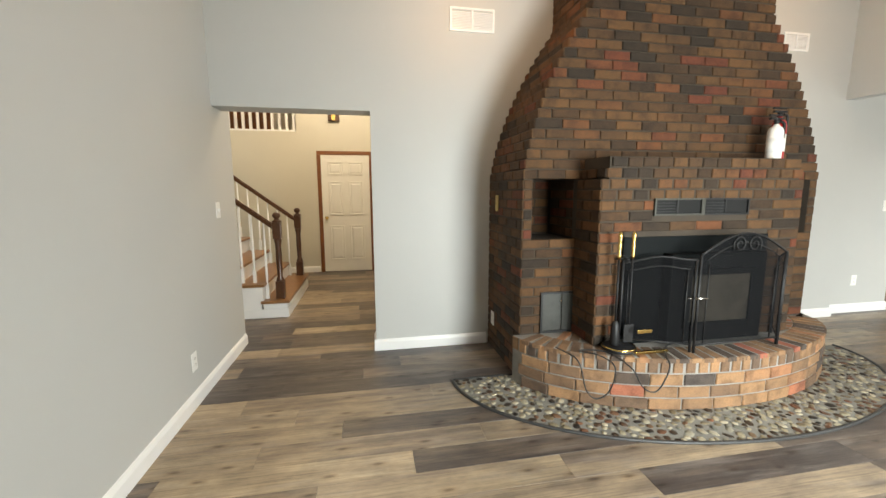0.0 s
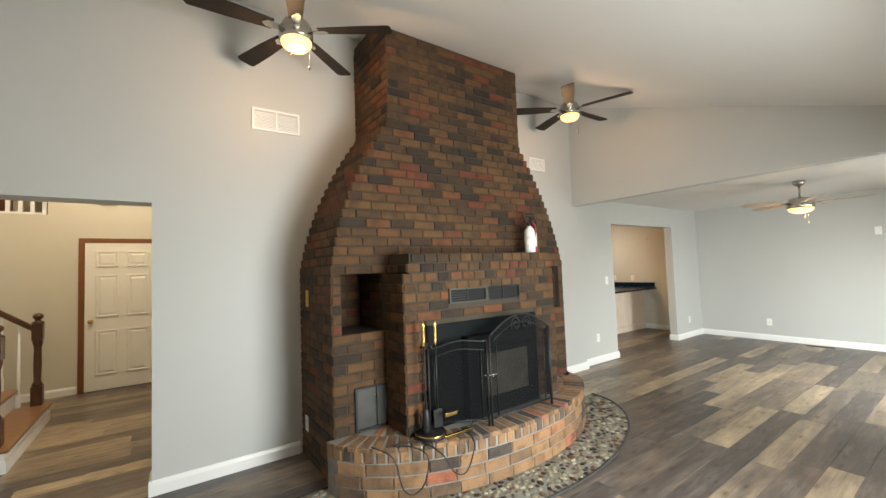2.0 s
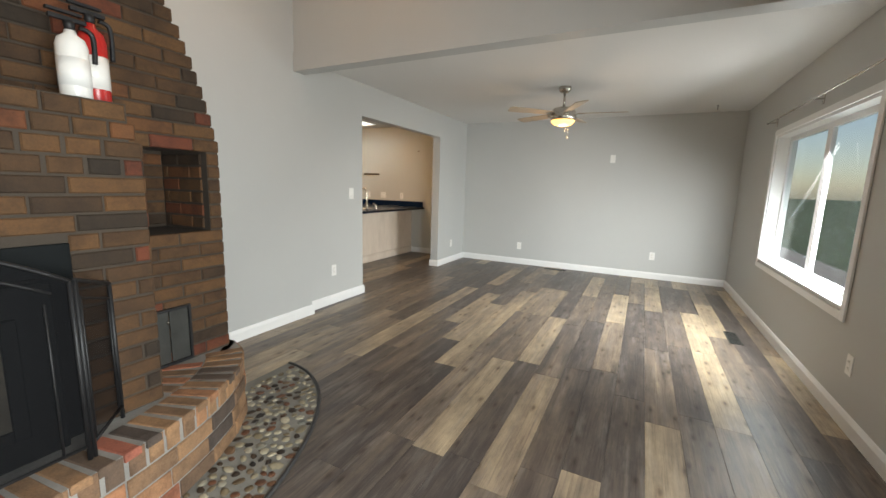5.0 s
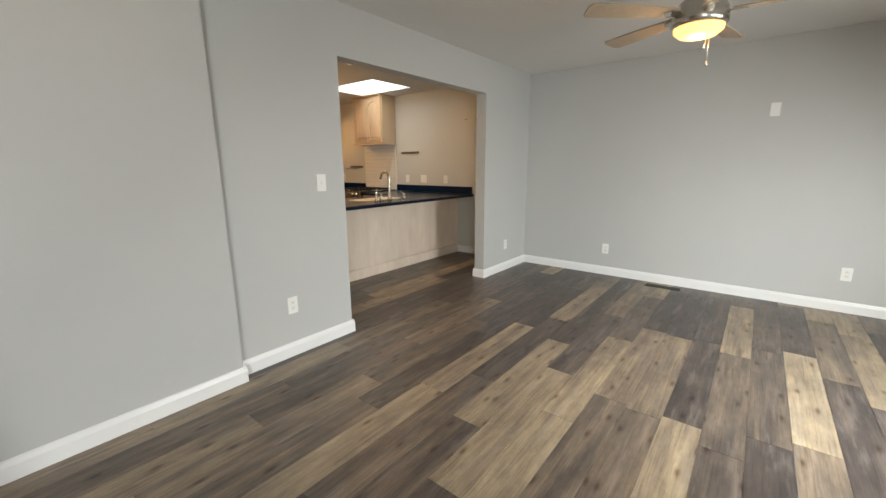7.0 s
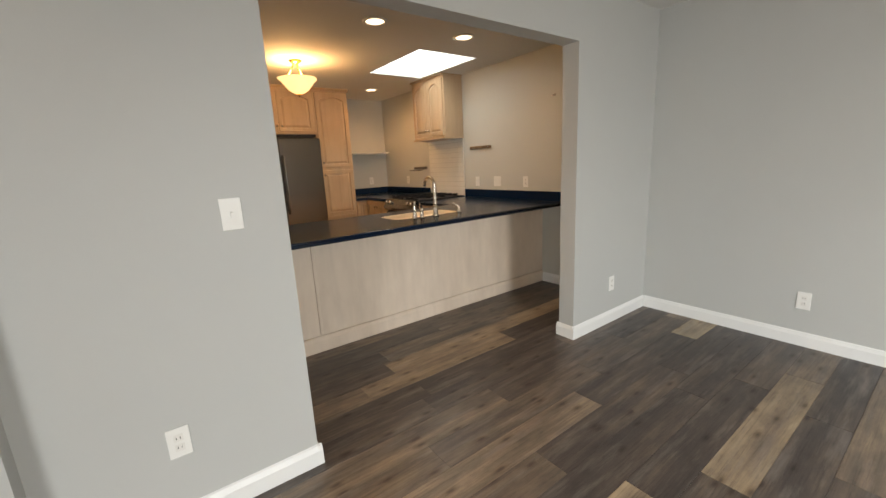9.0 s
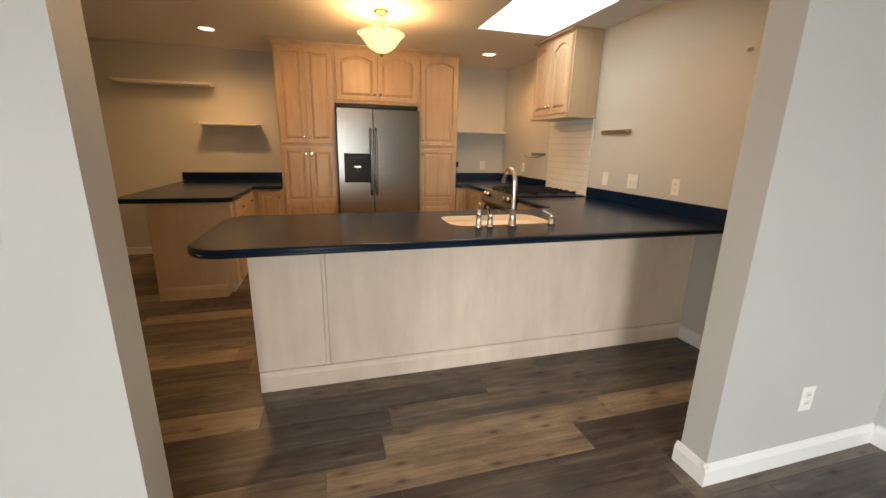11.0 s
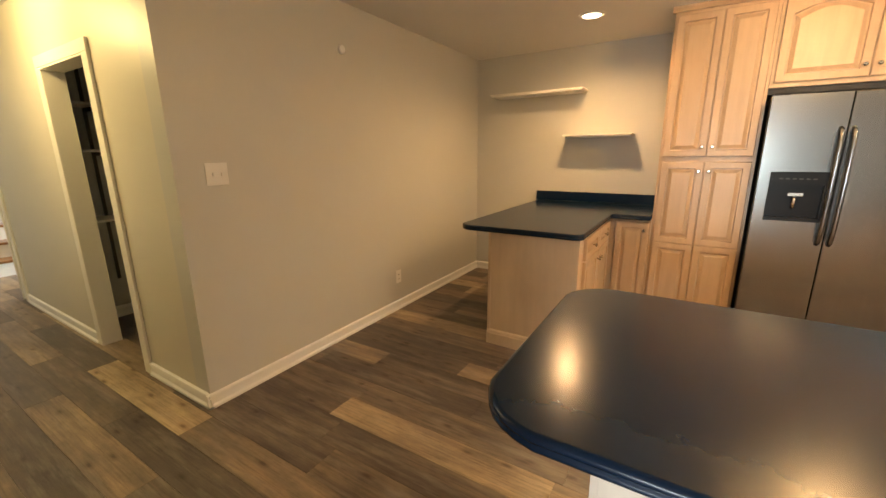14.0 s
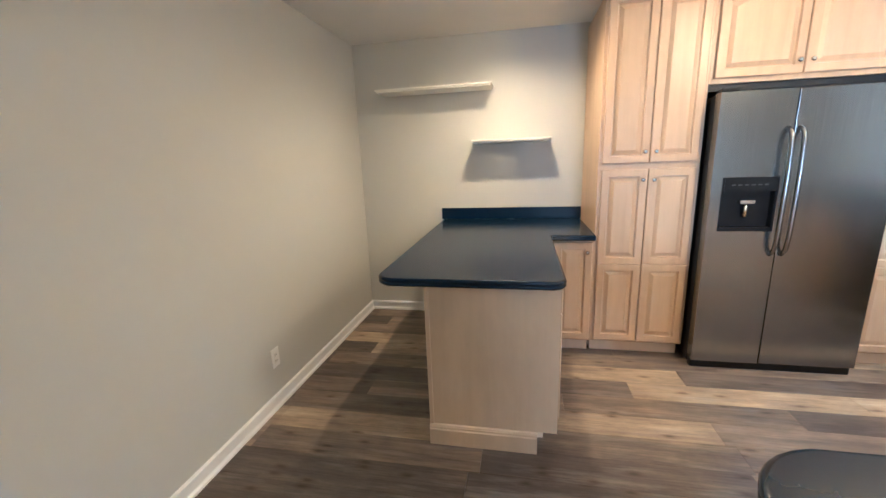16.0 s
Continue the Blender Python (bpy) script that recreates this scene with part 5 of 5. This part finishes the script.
def ceiling_fan(x, y, zc, drop, blade, radius, first, label, slope=0.0, nb=5, housing=0.105):
    f = thing("ceiling_fan", x, y, zc, label, "ceiling fan", "ceiling fans")
    part("canopy", lathe(bmesh.new(), [(0.066, 0.03 if slope else -0.001), (0.068, -0.03), (0.05, -0.055), (0.02, -0.07)], 0, 0, 0, 20), M_NICKEL, f)
    part("downrod", rod(bmesh.new(), (0, 0, -0.06), (0, 0, -drop + 0.10), 0.013), M_NICKEL, f)
    part("motor_housing", lathe(bmesh.new(), [(0.03, -drop + 0.12), (housing * 0.8, -drop + 0.10), (housing, -drop + 0.06), (housing, -drop + 0.035), (housing * 1.05, -drop + 0.03), (housing * 1.05, -drop - 0.015), (housing * 0.95, -drop - 0.03)], 0, 0, 0, 26), M_NICKEL, f)
    part("light_bowl", lathe(bmesh.new(), [(housing * 0.94, -drop - 0.031), (housing * 0.92, -drop - 0.05), (housing * 0.7, -drop - 0.075), (housing * 0.3, -drop - 0.088), (0.01, -drop - 0.09)], 0, 0, 0, 24), M_LIT, f, "lit frosted glass bowl").visible_shadow = False
    for k in range(nb):
        a = first + 360 / nb * k
        m = pose(0, 0, -drop + 0.045, 0, 0, a) @ pose(0, 0, 0, 11, 0, 0)
        bm = bmesh.new()
        pts = [(0.15, -0.045), (radius * 0.6, -0.062), (radius - 0.02, -0.070), (radius, -0.05), (radius + 0.005, 0.03), (radius - 0.01, 0.058), (radius * 0.6, 0.055), (0.15, 0.04)]
        prism(bm, pts, -0.004, 0.004, "z")
        bmesh.ops.transform(bm, matrix=m, verts=bm.verts)
        b = part("blade", bm, blade, f)
        bm = bmesh.new()
        prism(bm, [(housing * 0.8, -0.02), (0.19, -0.03), (0.22, 0.0), (0.19, 0.03), (housing * 0.8, 0.02)], -0.012, -0.005, "z")
        bmesh.ops.transform(bm, matrix=m, verts=bm.verts)
        part("blade_iron", bm, M_NICKEL, b)
    for dx, l in ((0.07, 0.17), (-0.05, 0.10)):
        c = part("pull_chain", rod(bmesh.new(), (dx, -0.05, -drop - 0.03), (dx, -0.05, -drop - 0.03 - l), 0.0018, seg=6), M_NICKEL, f)
        part("pull_knob", lathe(bmesh.new(), [(0.003, -l - 0.03), (0.008, -l - 0.02), (0.006, -l - 0.005), (0.003, -l)], dx, -0.05, -drop - 0.03, 10), M_NICKEL, c)
    return f


ceiling_fan(1.44, 2.76, vault(2.76), 0.35, M_BLADE, 0.64, -105, "brushed nickel ceiling fan with dark blades and lit bowl", 1)
ceiling_fan(4.38, 2.76, vault(2.76), 0.28, M_BLADE, 0.64, -144, "brushed nickel ceiling fan with dark blades and lit bowl", 1)
ceiling_fan(7.40, 1.55, CEIL, 0.33, M_BLADE_PALE, 0.66, -82, "brushed nickel ceiling fan with pale driftwood blades", 0, 5, 0.135)

# ---------------------------------------------------------------- plates, vents, small fittings


def plate(x, y, z, turn, kind, gang=1):
    """A wall plate; faces -y before the turn."""
    names = {"switch": "white toggle light switch plate", "outlet": "white duplex power outlet plate", "blank": "small white wall plate"}
    p = thing("light_switch" if kind == "switch" else "power_outlet" if kind == "outlet" else "wall_plate", x, y, z, names[kind] if gang == 1 else "white double wall plate", "wall plate", "wall plates", turn)
    w = 0.037 + 0.023 * (gang - 1)
    part("cover", boxes((-w, w, -0.006, -0.0005, -0.06, 0.06), bevel=0.002), M_PLATE, p)
    for g in range(gang):
        cx = (g - (gang - 1) / 2) * 0.046
        if kind == "switch":
            part("toggle", boxes((cx - 0.005, cx + 0.005, -0.018, -0.0065, -0.012, 0.008), bevel=0.001), M_PLATE, p)
        elif kind == "outlet":
            for dz in (-0.02, 0.02):
                soc = part("socket", boxes((cx - 0.015, cx + 0.015, -0.0085, -0.0065, dz - 0.014, dz + 0.014), bevel=0.001), M_WHITE, p)
                part("slots", boxes((cx - 0.007, cx - 0.005, -0.0092, -0.0086, dz - 0.004, dz + 0.006), (cx + 0.005, cx + 0.007, -0.0092, -0.0086, dz - 0.004, dz + 0.006)), M_BLACK, soc)
    return p


plate(-0.54, 3.50, 1.24, 90, "switch"), plate(-0.54, 2.87, 0.29, 90, "outlet")
plate(6.266, 3.622, 1.205, 0, "switch"), plate(5.965, 3.622, 0.37, 0, "outlet"), plate(8.93, 3.622, 0.33, 0, "outlet")
plate(9.47, 2.54, 0.32, -90, "outlet"), plate(9.47, 0.46, 0.35, -90, "outlet"), plate(9.47, 1.14, 1.81, -90, "blank")
plate(4.42, -0.50, 1.20, 180, "switch", 2), plate(4.62, -0.50, 0.36, 180, "outlet"), plate(4.83, -0.50, 0.36, 180, "outlet"), plate(5.70, -0.50, 0.36, 180, "outlet")
plate(4.47, 5.06, 1.315, 90, "switch", 2), plate(4.47, 6.60, 0.31, 90, "outlet")
plate(9.463, 5.81, 1.105, -90, "switch"), plate(9.463, 5.45, 1.108, -90, "switch", 2), plate(9.463, 5.0, 1.105, -90, "outlet")
plate(9.463, 7.50, 1.12, -90, "outlet"), plate(9.15, 8.2, 1.12, 0, "outlet")
yp = thing("chimney_control", BX0 - 0.012, 3.28, 1.28, "aged yellow control plate on the brick side", "wall plate", turn=-90)
part("cover", boxes((-0.03, 0.03, -0.008, 0, -0.065, 0.065), bevel=0.003), M_YELLOW, yp)
part("button", boxes((-0.006, 0.006, -0.014, -0.0085, -0.012, 0.012)), M_YELLOW, yp)
hearth_outlet = plate(BX0 - 0.010, 3.36, 0.28, -90, "outlet")
tagged(new("wall_hook", mesh_of(rod(boxes((9.440, 9.463, 4.60, 4.63, 1.96, 1.98), bevel=0.002), (9.43, 4.615, 1.97), (9.443, 4.615, 1.97), 0.006), M_NICKEL, "hook")), "tiny metal hook on the wall", "hook")
sd_ = thing("smoke_alarm", 4.47, 6.05, 2.13, "small round white wall button", "alarm")
part("cover", lathe(bmesh.new(), [(0.03, 0), (0.03, 0.012), (0.02, 0.018)], seg=18), M_PLATE, sd_)
sd_.matrix_basis = pose(4.472, 6.05, 2.13, 0, 90, 0)

hk = thing("ceiling_hook", 9.0, -0.08, CEIL, "small dark plant hook screwed into the white ceiling", "hook")
part("base", lathe(bmesh.new(), [(0.014, -0.0005), (0.014, -0.004), (0.006, -0.008)], seg=12), M_BLACK, hk)
part("hook", tube(bmesh.new(), spline([(0, 0, -0.006), (0, 0, -0.022), (0.012, 0, -0.034), (0.004, 0, -0.048), (-0.010, 0, -0.040)], 5), 0.004, 6), M_BLACK, hk)


def register(name, x0, x1, z0, z1, label):
    r = thing(name, x0, 3.54, z0, label, "vent", "wall vents")
    w, h = x1 - x0, z1 - z0
    part("frame", boxes((0, w, -0.012, -0.0005, 0, 0.018), (0, w, -0.012, -0.0005, h - 0.018, h), (0, 0.018, -0.012, -0.0005, 0.018, h - 0.018), (w - 0.018, w, -0.012, -0.0005, 0.018, h - 0.018), (w / 2 - 0.008, w / 2 + 0.008, -0.012, -0.0005, 0.018, h - 0.018)), M_TRIM, r)
    part("backing", boxes((0.018, w - 0.018, -0.003, -0.0005, 0.018, h - 0.018)), M_WALL, r)
    n = int((h - 0.04) / 0.012)
    for k in range(n):
        for a, b in ((0.019, w / 2 - 0.009), (w / 2 + 0.009, w - 0.019)):
            part("slat", boxes((a, b, -0.010, -0.0035, 0.022 + 0.012 * k, 0.029 + 0.012 * k)), M_TRIM, r)
    return r


register("wall_vent", 1.29, 1.665, 2.668, 2.85, "white return air vent high on the wall")
register("wall_vent", 4.55, 4.845, 2.71, 2.875, "white return air vent beside the chimney")


def floor_register(x, y):
    r = thing("floor_vent", x, y, 0.0, "dark bronze floor register among the planks", "vent", "floor vents")
    part("plate", boxes((0, 0.34, 0, 0.012, 0, 0.005), (0, 0.34, 0.09, 0.102, 0, 0.005), (0, 0.012, 0.012, 0.09, 0, 0.005), (0.328, 0.34, 0.012, 0.09, 0, 0.005)), M_IRONDOOR, r)
    # Thin dark sheet over the planks, painted as the register's shaded depth.
    part("well_shade", boxes((0.012, 0.328, 0.012, 0.09, 0.0005, 0.0015)), M_DARK, r)
    for k in range(14):
        part("slat", boxes((0.022 + 0.022 * k, 0.032 + 0.022 * k, 0.013, 0.089, 0.0016, 0.0045)), M_IRONDOOR, r)
    return r


floor_register(4.40, -0.30), floor_register(6.88, -0.255)
floor_register(9.26, 2.03).matrix_world = pose(9.26, 2.03, 0.0, 0, 0, -90)
ch = thing("door_chime", 0.07, 7.25, 2.55, "small brown door chime box", "chime")
part("cover", boxes((-0.09, 0.09, -0.06, 0, 0, 0.11), bevel=0.006), M_STAIN, ch)
part("band", boxes((-0.03, 0.03, -0.064, -0.0605, 0.01, 0.10)), M_BRASS, ch)

# the chimney and all that stands on or around it, set at its place along the wall
for ob in bpy.data.objects:
    if ob.parent is None and ob.name.split(".")[0] in HEARTH_GROUP:
        ob.location += Vector((0.025, 0.028, 0))
hearth_outlet.location += Vector((0.025, 0.028, 0))

# ---------------------------------------------------------------- windows


def window(name, x0, x1, z0, z1, parts_x, rail):
    w = tagged(new(name, mesh_of(boxes((x0 - 0.0, x0 + 0.02, -0.660, -0.500, z0 + 0.02, z1 - 0.02), (x1 - 0.02, x1, -0.660, -0.500, z0 + 0.02, z1 - 0.02), (x0, x1, -0.660, -0.500, z1 - 0.02, z1), (x0, x1, -0.660, -0.500, z0, z0 + 0.02)), M_TRIM, name)), "white framed window with deep white jambs", kind="structure")
    c = 0.055
    part("casing", boxes((x0 - c, x0, -0.498, -0.485, z0 - c, z1 + c), (x1, x1 + c, -0.498, -0.485, z0 - c, z1 + c), (x0, x1, -0.498, -0.485, z1, z1 + c), (x0, x1, -0.498, -0.485, z0 - c, z0), bevel=0.003), M_TRIM, w)
    part("window_sill", boxes((x0 + 0.02, x1 - 0.02, -0.620, -0.480, z0 + 0.0205, z0 + 0.035), bevel=0.003), M_TRIM, w)
    xs = [x0 + 0.02, *parts_x, x1 - 0.02]
    for a, b in zip(xs, xs[1:]):
        cells = [(z0 + 0.035, rail, -0.615), (rail, z1 - 0.02, -0.640)] if rail else [(z0 + 0.035, z1 - 0.02, -0.625)]
        for lo, hi, y in cells:
            s = part("window_frame", boxes((a, a + 0.045, y, y + 0.03, lo, hi), (b - 0.045, b, y, y + 0.03, lo, hi), (a + 0.045, b - 0.045, y, y + 0.03, lo, lo + 0.045), (a + 0.045, b - 0.045, y, y + 0.03, hi - 0.045, hi)), M_SASH if rail else M_VINYL, w)
            g = part("pane", boxes((a + 0.045, b - 0.045, y + 0.012, y + 0.018, lo + 0.045, hi - 0.045)), M_GLASS, s)
            g.visible_shadow = False
        if rail:
            part("sash_lock", boxes(((a + b) / 2 - 0.03, (a + b) / 2 + 0.03, -0.608, -0.585, rail + 0.001, rail + 0.02), bevel=0.003), M_NICKEL, w)
    return w


window("window_1", W1[0], W1[1], W1[2], W1[3], [(W1[0] + W1[1]) / 2], 0)
window("window_2", W2[0], W2[1], W2[2], W2[3], [(W2[0] + W2[1]) / 2], 1.165)
cr = thing("curtain_rod", 5.60, -0.50, 2.06, "thin grey curtain rod on brackets above the window", "curtain rod")
part("rod", rod(bmesh.new(), (0, 0.07, 0), (2.45, 0.07, 0), 0.008), M_NICKEL, cr)
for x in (0.04, 1.22, 2.41):
    part("bracket", boxes((x - 0.008, x + 0.008, 0.0005, 0.07, -0.006, 0.004), (x - 0.015, x + 0.015, 0.0005, 0.006, -0.04, 0.03)), M_NICKEL, cr)
for x in (-0.012, 2.462):
    part("finial", lathe(bmesh.new(), [(0.004, -0.012), (0.014, 0.0), (0.004, 0.012)], x, 0.07, 0, 10), M_NICKEL, cr)

# ---------------------------------------------------------------- entry hall: stairs, door, landing
RISE, RUN, NST = 0.19, 0.25, 12
SY0, SY1, SX = 4.70, 6.15, -0.32
stairs = thing("staircase", 0, 0, 0, "staircase with honey oak treads and white risers", "stairs")
for k in range(NST):
    x = SX - RUN * k
    part("riser", boxes((x - 0.02, x, SY0, SY1, RISE * k, RISE * (k + 1) - 0.03)), M_TRIM, stairs)
    part("tread", boxes((x - RUN - 0.02, x + 0.028, SY0 - 0.03, SY1 + 0.0, RISE * (k + 1) - 0.03, RISE * (k + 1)), bevel=0.006), M_OAK, stairs)
    part("stringer", boxes((x - RUN, x - 0.0201, SY0, SY0 + 0.03, 0.0, RISE * (k + 1) - 0.031)), M_TRIM, stairs, "white painted side panel")
part("base_strip", boxes((SX - 2.4, SX, SY0 - 0.014, SY0 - 0.0005, 0, 0.10), (SX + 0.0005, SX + 0.014, SY0 - 0.014, SY1, 0, 0.10)), M_TRIM, stairs)
for ry, sub in ((SY0 + 0.10, 0), (SY1 - 0.06, 1)):
    rl = thing("stair_railing", SX - 0.08, ry, RISE, "dark stained wooden railing with white balusters", "railing", "stair railings")
    nw = part("newel_post", lathe(boxes((-0.045, 0.045, -0.045, 0.045, 0, 0.20), (-0.043, 0.043, -0.043, 0.043, 0.68, 0.86), bevel=0.004), [(0.04, 0.20), (0.045, 0.215), (0.028, 0.25), (0.034, 0.42), (0.03, 0.60), (0.042, 0.655), (0.04, 0.68)], seg=16), M_STAIN, rl, "turned dark newel post")
    part("cap", lathe(bmesh.new(), [(0.05, 0.861), (0.052, 0.872), (0.03, 0.885), (0.022, 0.90), (0.042, 0.92), (0.044, 0.94), (0.03, 0.96), (0.008, 0.968)], seg=16), M_STAIN, nw)
    bm = bmesh.new()
    n = 9
    slope = RISE / RUN
    x1 = -RUN * n
    p = [(-0.04, 0.78), (-0.04, 0.845), (x1, 0.845 - slope * (x1 + 0.04)), (x1, 0.78 - slope * (x1 + 0.04))]
    prism(bm, p, -0.03, 0.03, "y")
    bmesh.ops.bevel(bm, geom=list(bm.edges), offset=0.010, segments=2, affect="EDGES")
    part("handrail", bm, M_STAIN, rl)
    for k in range(2 * n - 1):
        bx_ = -0.14 - 0.125 * k
        step = int((0.08 - bx_) / RUN)
        z0 = RISE * step + 0.0005
        z1 = 0.785 - slope * (bx_ + 0.04)
        part("baluster", lathe(boxes((bx_ - 0.016, bx_ + 0.016, -0.016, 0.016, z0, z0 + 0.14)), [(0.015, z0 + 0.14), (0.010, z0 + 0.18), (0.014, z0 + 0.30), (0.009, z1)], bx_, 0, 0, 10), M_TRIM, rl, "white turned baluster")

# six-panel door with brown casing
DX0, DX1 = -0.17, 0.63
dr_ = thing("door_1", DX0, 7.245, 0.008, "white six-panel door with a brass knob, shut", "door")
DW, DH = DX1 - DX0, 1.99
bm = boxes((0, DW, -0.022, -0.001, 0, DH))
slab_door = part("slab", bm, M_DOOR, dr_)
for cx in (0.11, DW / 2 + 0.045):
    for z0, z1 in ((0.20, 0.80), (0.98, 1.55), (1.66, 1.88)):
        pb = panel_door(DW / 2 - 0.155, z1 - z0, False, 0.02, 0.016)
        bmesh.ops.translate(pb, vec=(cx, -0.0225, z0), verts=pb.verts)
        part("raised_panel", pb, M_DOOR, slab_door)
k = lathe(bmesh.new(), [(0.028, 0), (0.028, 0.006), (0.010, 0.012), (0.010, 0.035), (0.026, 0.045), (0.028, 0.058), (0.014, 0.068)], seg=16)
bmesh.ops.rotate(k, cent=(0, 0, 0), matrix=Matrix.Rotation(radians(90), 3, "X"), verts=k.verts)
bmesh.ops.translate(k, vec=(0.065, -0.022, 0.93), verts=k.verts)
part("door_knob", k, M_BRASS, slab_door)
structure("door_casing", boxes((DX0 - 0.065, DX0 - 0.003, 7.225, 7.249, 0, 2.002), (DX1 + 0.003, DX1 + 0.065, 7.225, 7.249, 0, 2.002), (DX0 - 0.065, DX1 + 0.065, 7.225, 7.249, 2.003, 2.065), bevel=0.004), M_CASING, "brown stained door casing")
# upper landing guard
gd = thing("landing_guard", -4.55, 7.32, 2.37, "white baluster guard on the upper landing", "railing")
part("bottom_rail", boxes((0, 4.0, -0.05, 0.05, 0.0, 0.03)), M_TRIM, gd)
part("top_rail", boxes((0, 4.0, -0.03, 0.03, 0.86, 0.92), bevel=0.008), M_STAIN, gd)
for k in range(36):
    part("baluster", boxes((0.03 + 0.112 * k, 0.07 + 0.112 * k, -0.018, 0.018, 0.031, 0.859)), M_TRIM, gd)

# closet doorway in the corridor
structure("closet_casing", boxes((2.90, 2.97, 4.828, 4.845, 0, 1.98), (3.70, 3.77, 4.828, 4.845, 0, 1.98), (2.90, 3.77, 4.828, 4.845, 1.9805, 2.05), (2.971, 2.985, 4.829, 4.955, 0, 1.965), (3.685, 3.699, 4.829, 4.955, 0, 1.965), (2.971, 3.699, 4.829, 4.955, 1.966, 1.979), bevel=0.003), M_DOOR, "cream painted closet door casing")
for z in (0.90, 1.45, 1.80):
    s = thing("closet_shelf", 2.401, 5.02, z, "plain closet shelf on metal brackets", "shelf", "closet shelves")
    part("board", boxes((0, 0.30, 0, 0.96, 0, 0.018)), M_TRIM, s)
    for y in (0.18, 0.74):
        part("bracket", boxes((0.006, 0.26, y, y + 0.012, -0.03, -0.0005)), M_IRONDOOR, s)
for y in (5.20, 5.76):
    tagged(new("shelf_standard", mesh_of(boxes((2.4005, 2.412, y - 0.012, y + 0.012, 0.35, 2.2)), M_IRONDOOR, "standard")), "dark slotted steel shelf upright on the closet wall", "shelf upright")


# ---------------------------------------------------------------- outdoors
structure("ground", boxes((-400, 400, -800, -0.68, -0.40, -0.35)), M_GRASS, "green lawn")
fence = thing("fence", -6, -9.0, -0.35, "weathered grey board fence across the garden", "fence")
for k in range(90):
    part("board", boxes((0.30 * k, 0.30 * k + 0.285, 0, 0.02, 0.02, 1.75 + random.uniform(-0.02, 0.02))), M_FENCE, fence)


def shrub(x, y, r, h, n, label, trunk=0.0):
    t = thing("tree" if trunk else "shrub", x, y, -0.35, label, "tree" if trunk else "shrub")
    if trunk:
        bm = rod(bmesh.new(), (0, 0, 0), (0.1, 0, trunk), 0.16, 0.10, 10)
        for k in range(6):
            a = k * 1.05
            rod(bm, (0.1, 0, trunk - 0.2), (0.1 + r * 0.6 * math.cos(a), r * 0.6 * math.sin(a), trunk + h * 0.5), 0.06, 0.02, 8)
        part("trunk", bm, M_BARK, t)
    bm = bmesh.new()
    for k in range(n):
        d = Vector((random.gauss(0, 1), random.gauss(0, 1), random.gauss(0, 1))).normalized() * random.uniform(0.55, 1.0) ** 0.6
        lump = 1 + 0.25 * math.sin(3 * d.x + 1.7) * math.cos(4 * d.y + d.z * 3)
        c = Vector((d.x * r * lump, d.y * r * lump, trunk + h * 0.5 + d.z * h * 0.5 * lump))
        q = Euler((random.uniform(0, 6), random.uniform(0, 6), random.uniform(0, 6))).to_quaternion()
        s = random.uniform(0.05, 0.11)
        bm.faces.new([bm.verts.new(c + q @ Vector(v)) for v in ((-s, 0, 0), (0, -s * 0.45, 0.01), (s, 0, 0), (0, s * 0.45, 0.01))])
    part("crown", bm, M_LEAF, t)
    return t


random.seed(5)
for x, y, r, h, tr in ((7.5, -4.6, 1.1, 1.5, 0), (9.6, -5.4, 1.4, 2.2, 0), (11.8, -5.8, 1.5, 2.4, 0), (14.5, -6.5, 1.8, 3.0, 0), (12.5, -8.0, 2.6, 3.6, 1.9), (17.5, -9.5, 3.0, 4.0, 2.2), (3.0, -8.0, 2.2, 3.4, 1.8)):
    shrub(x, y, r, h, 2600, "leafy green garden tree" if tr else "leafy green garden shrub", tr)
structure("pavement", boxes((3.2, 30.0, -3.6, -2.5, -0.36, -0.335), bevel=0.004), M_PAVE, "pale concrete garden path")


def brick_house(x, y, w, d, h):
    """A neighbouring brick house: its long front towards the garden, with sashes and a gable roof."""
    b = thing("brick_house", x, y, -0.35, "red brick neighbouring house with white windows", "house")
    wall = part("wall", boxes((0, w, -d, 0, 0, h)), M_NBRICK, b)
    bm = bmesh.new()
    prism(bm, [(-d - 0.5, h - 0.02), (0.5, h - 0.02), (-d / 2, h + 2.6)], -0.4, w + 0.4, "x")
    part("roof", bm, M_FENCE, b, "grey shingle roof")
    for x0 in (1.4, 4.4, 7.4):
        for z0 in (1.0, 3.7):
            o = part("window", boxes((x0, x0 + 1.2, 0.001, 0.05, z0, z0 + 0.07), (x0, x0 + 1.2, 0.001, 0.05, z0 + 1.43, z0 + 1.5), (x0, x0 + 0.07, 0.001, 0.05, z0 + 0.07, z0 + 1.43), (x0 + 1.13, x0 + 1.2, 0.001, 0.05, z0 + 0.07, z0 + 1.43), (x0 + 0.07, x0 + 1.13, 0.001, 0.04, z0 + 0.72, z0 + 0.78)), M_VINYL, b)
            part("pane", boxes((x0 + 0.07, x0 + 1.13, 0.002, 0.02, z0 + 0.07, z0 + 1.43)), M_BLACKPL, o, "dark glass")
    return b


brick_house(6.5, -11.0, 10.0, 7.0, 5.6)
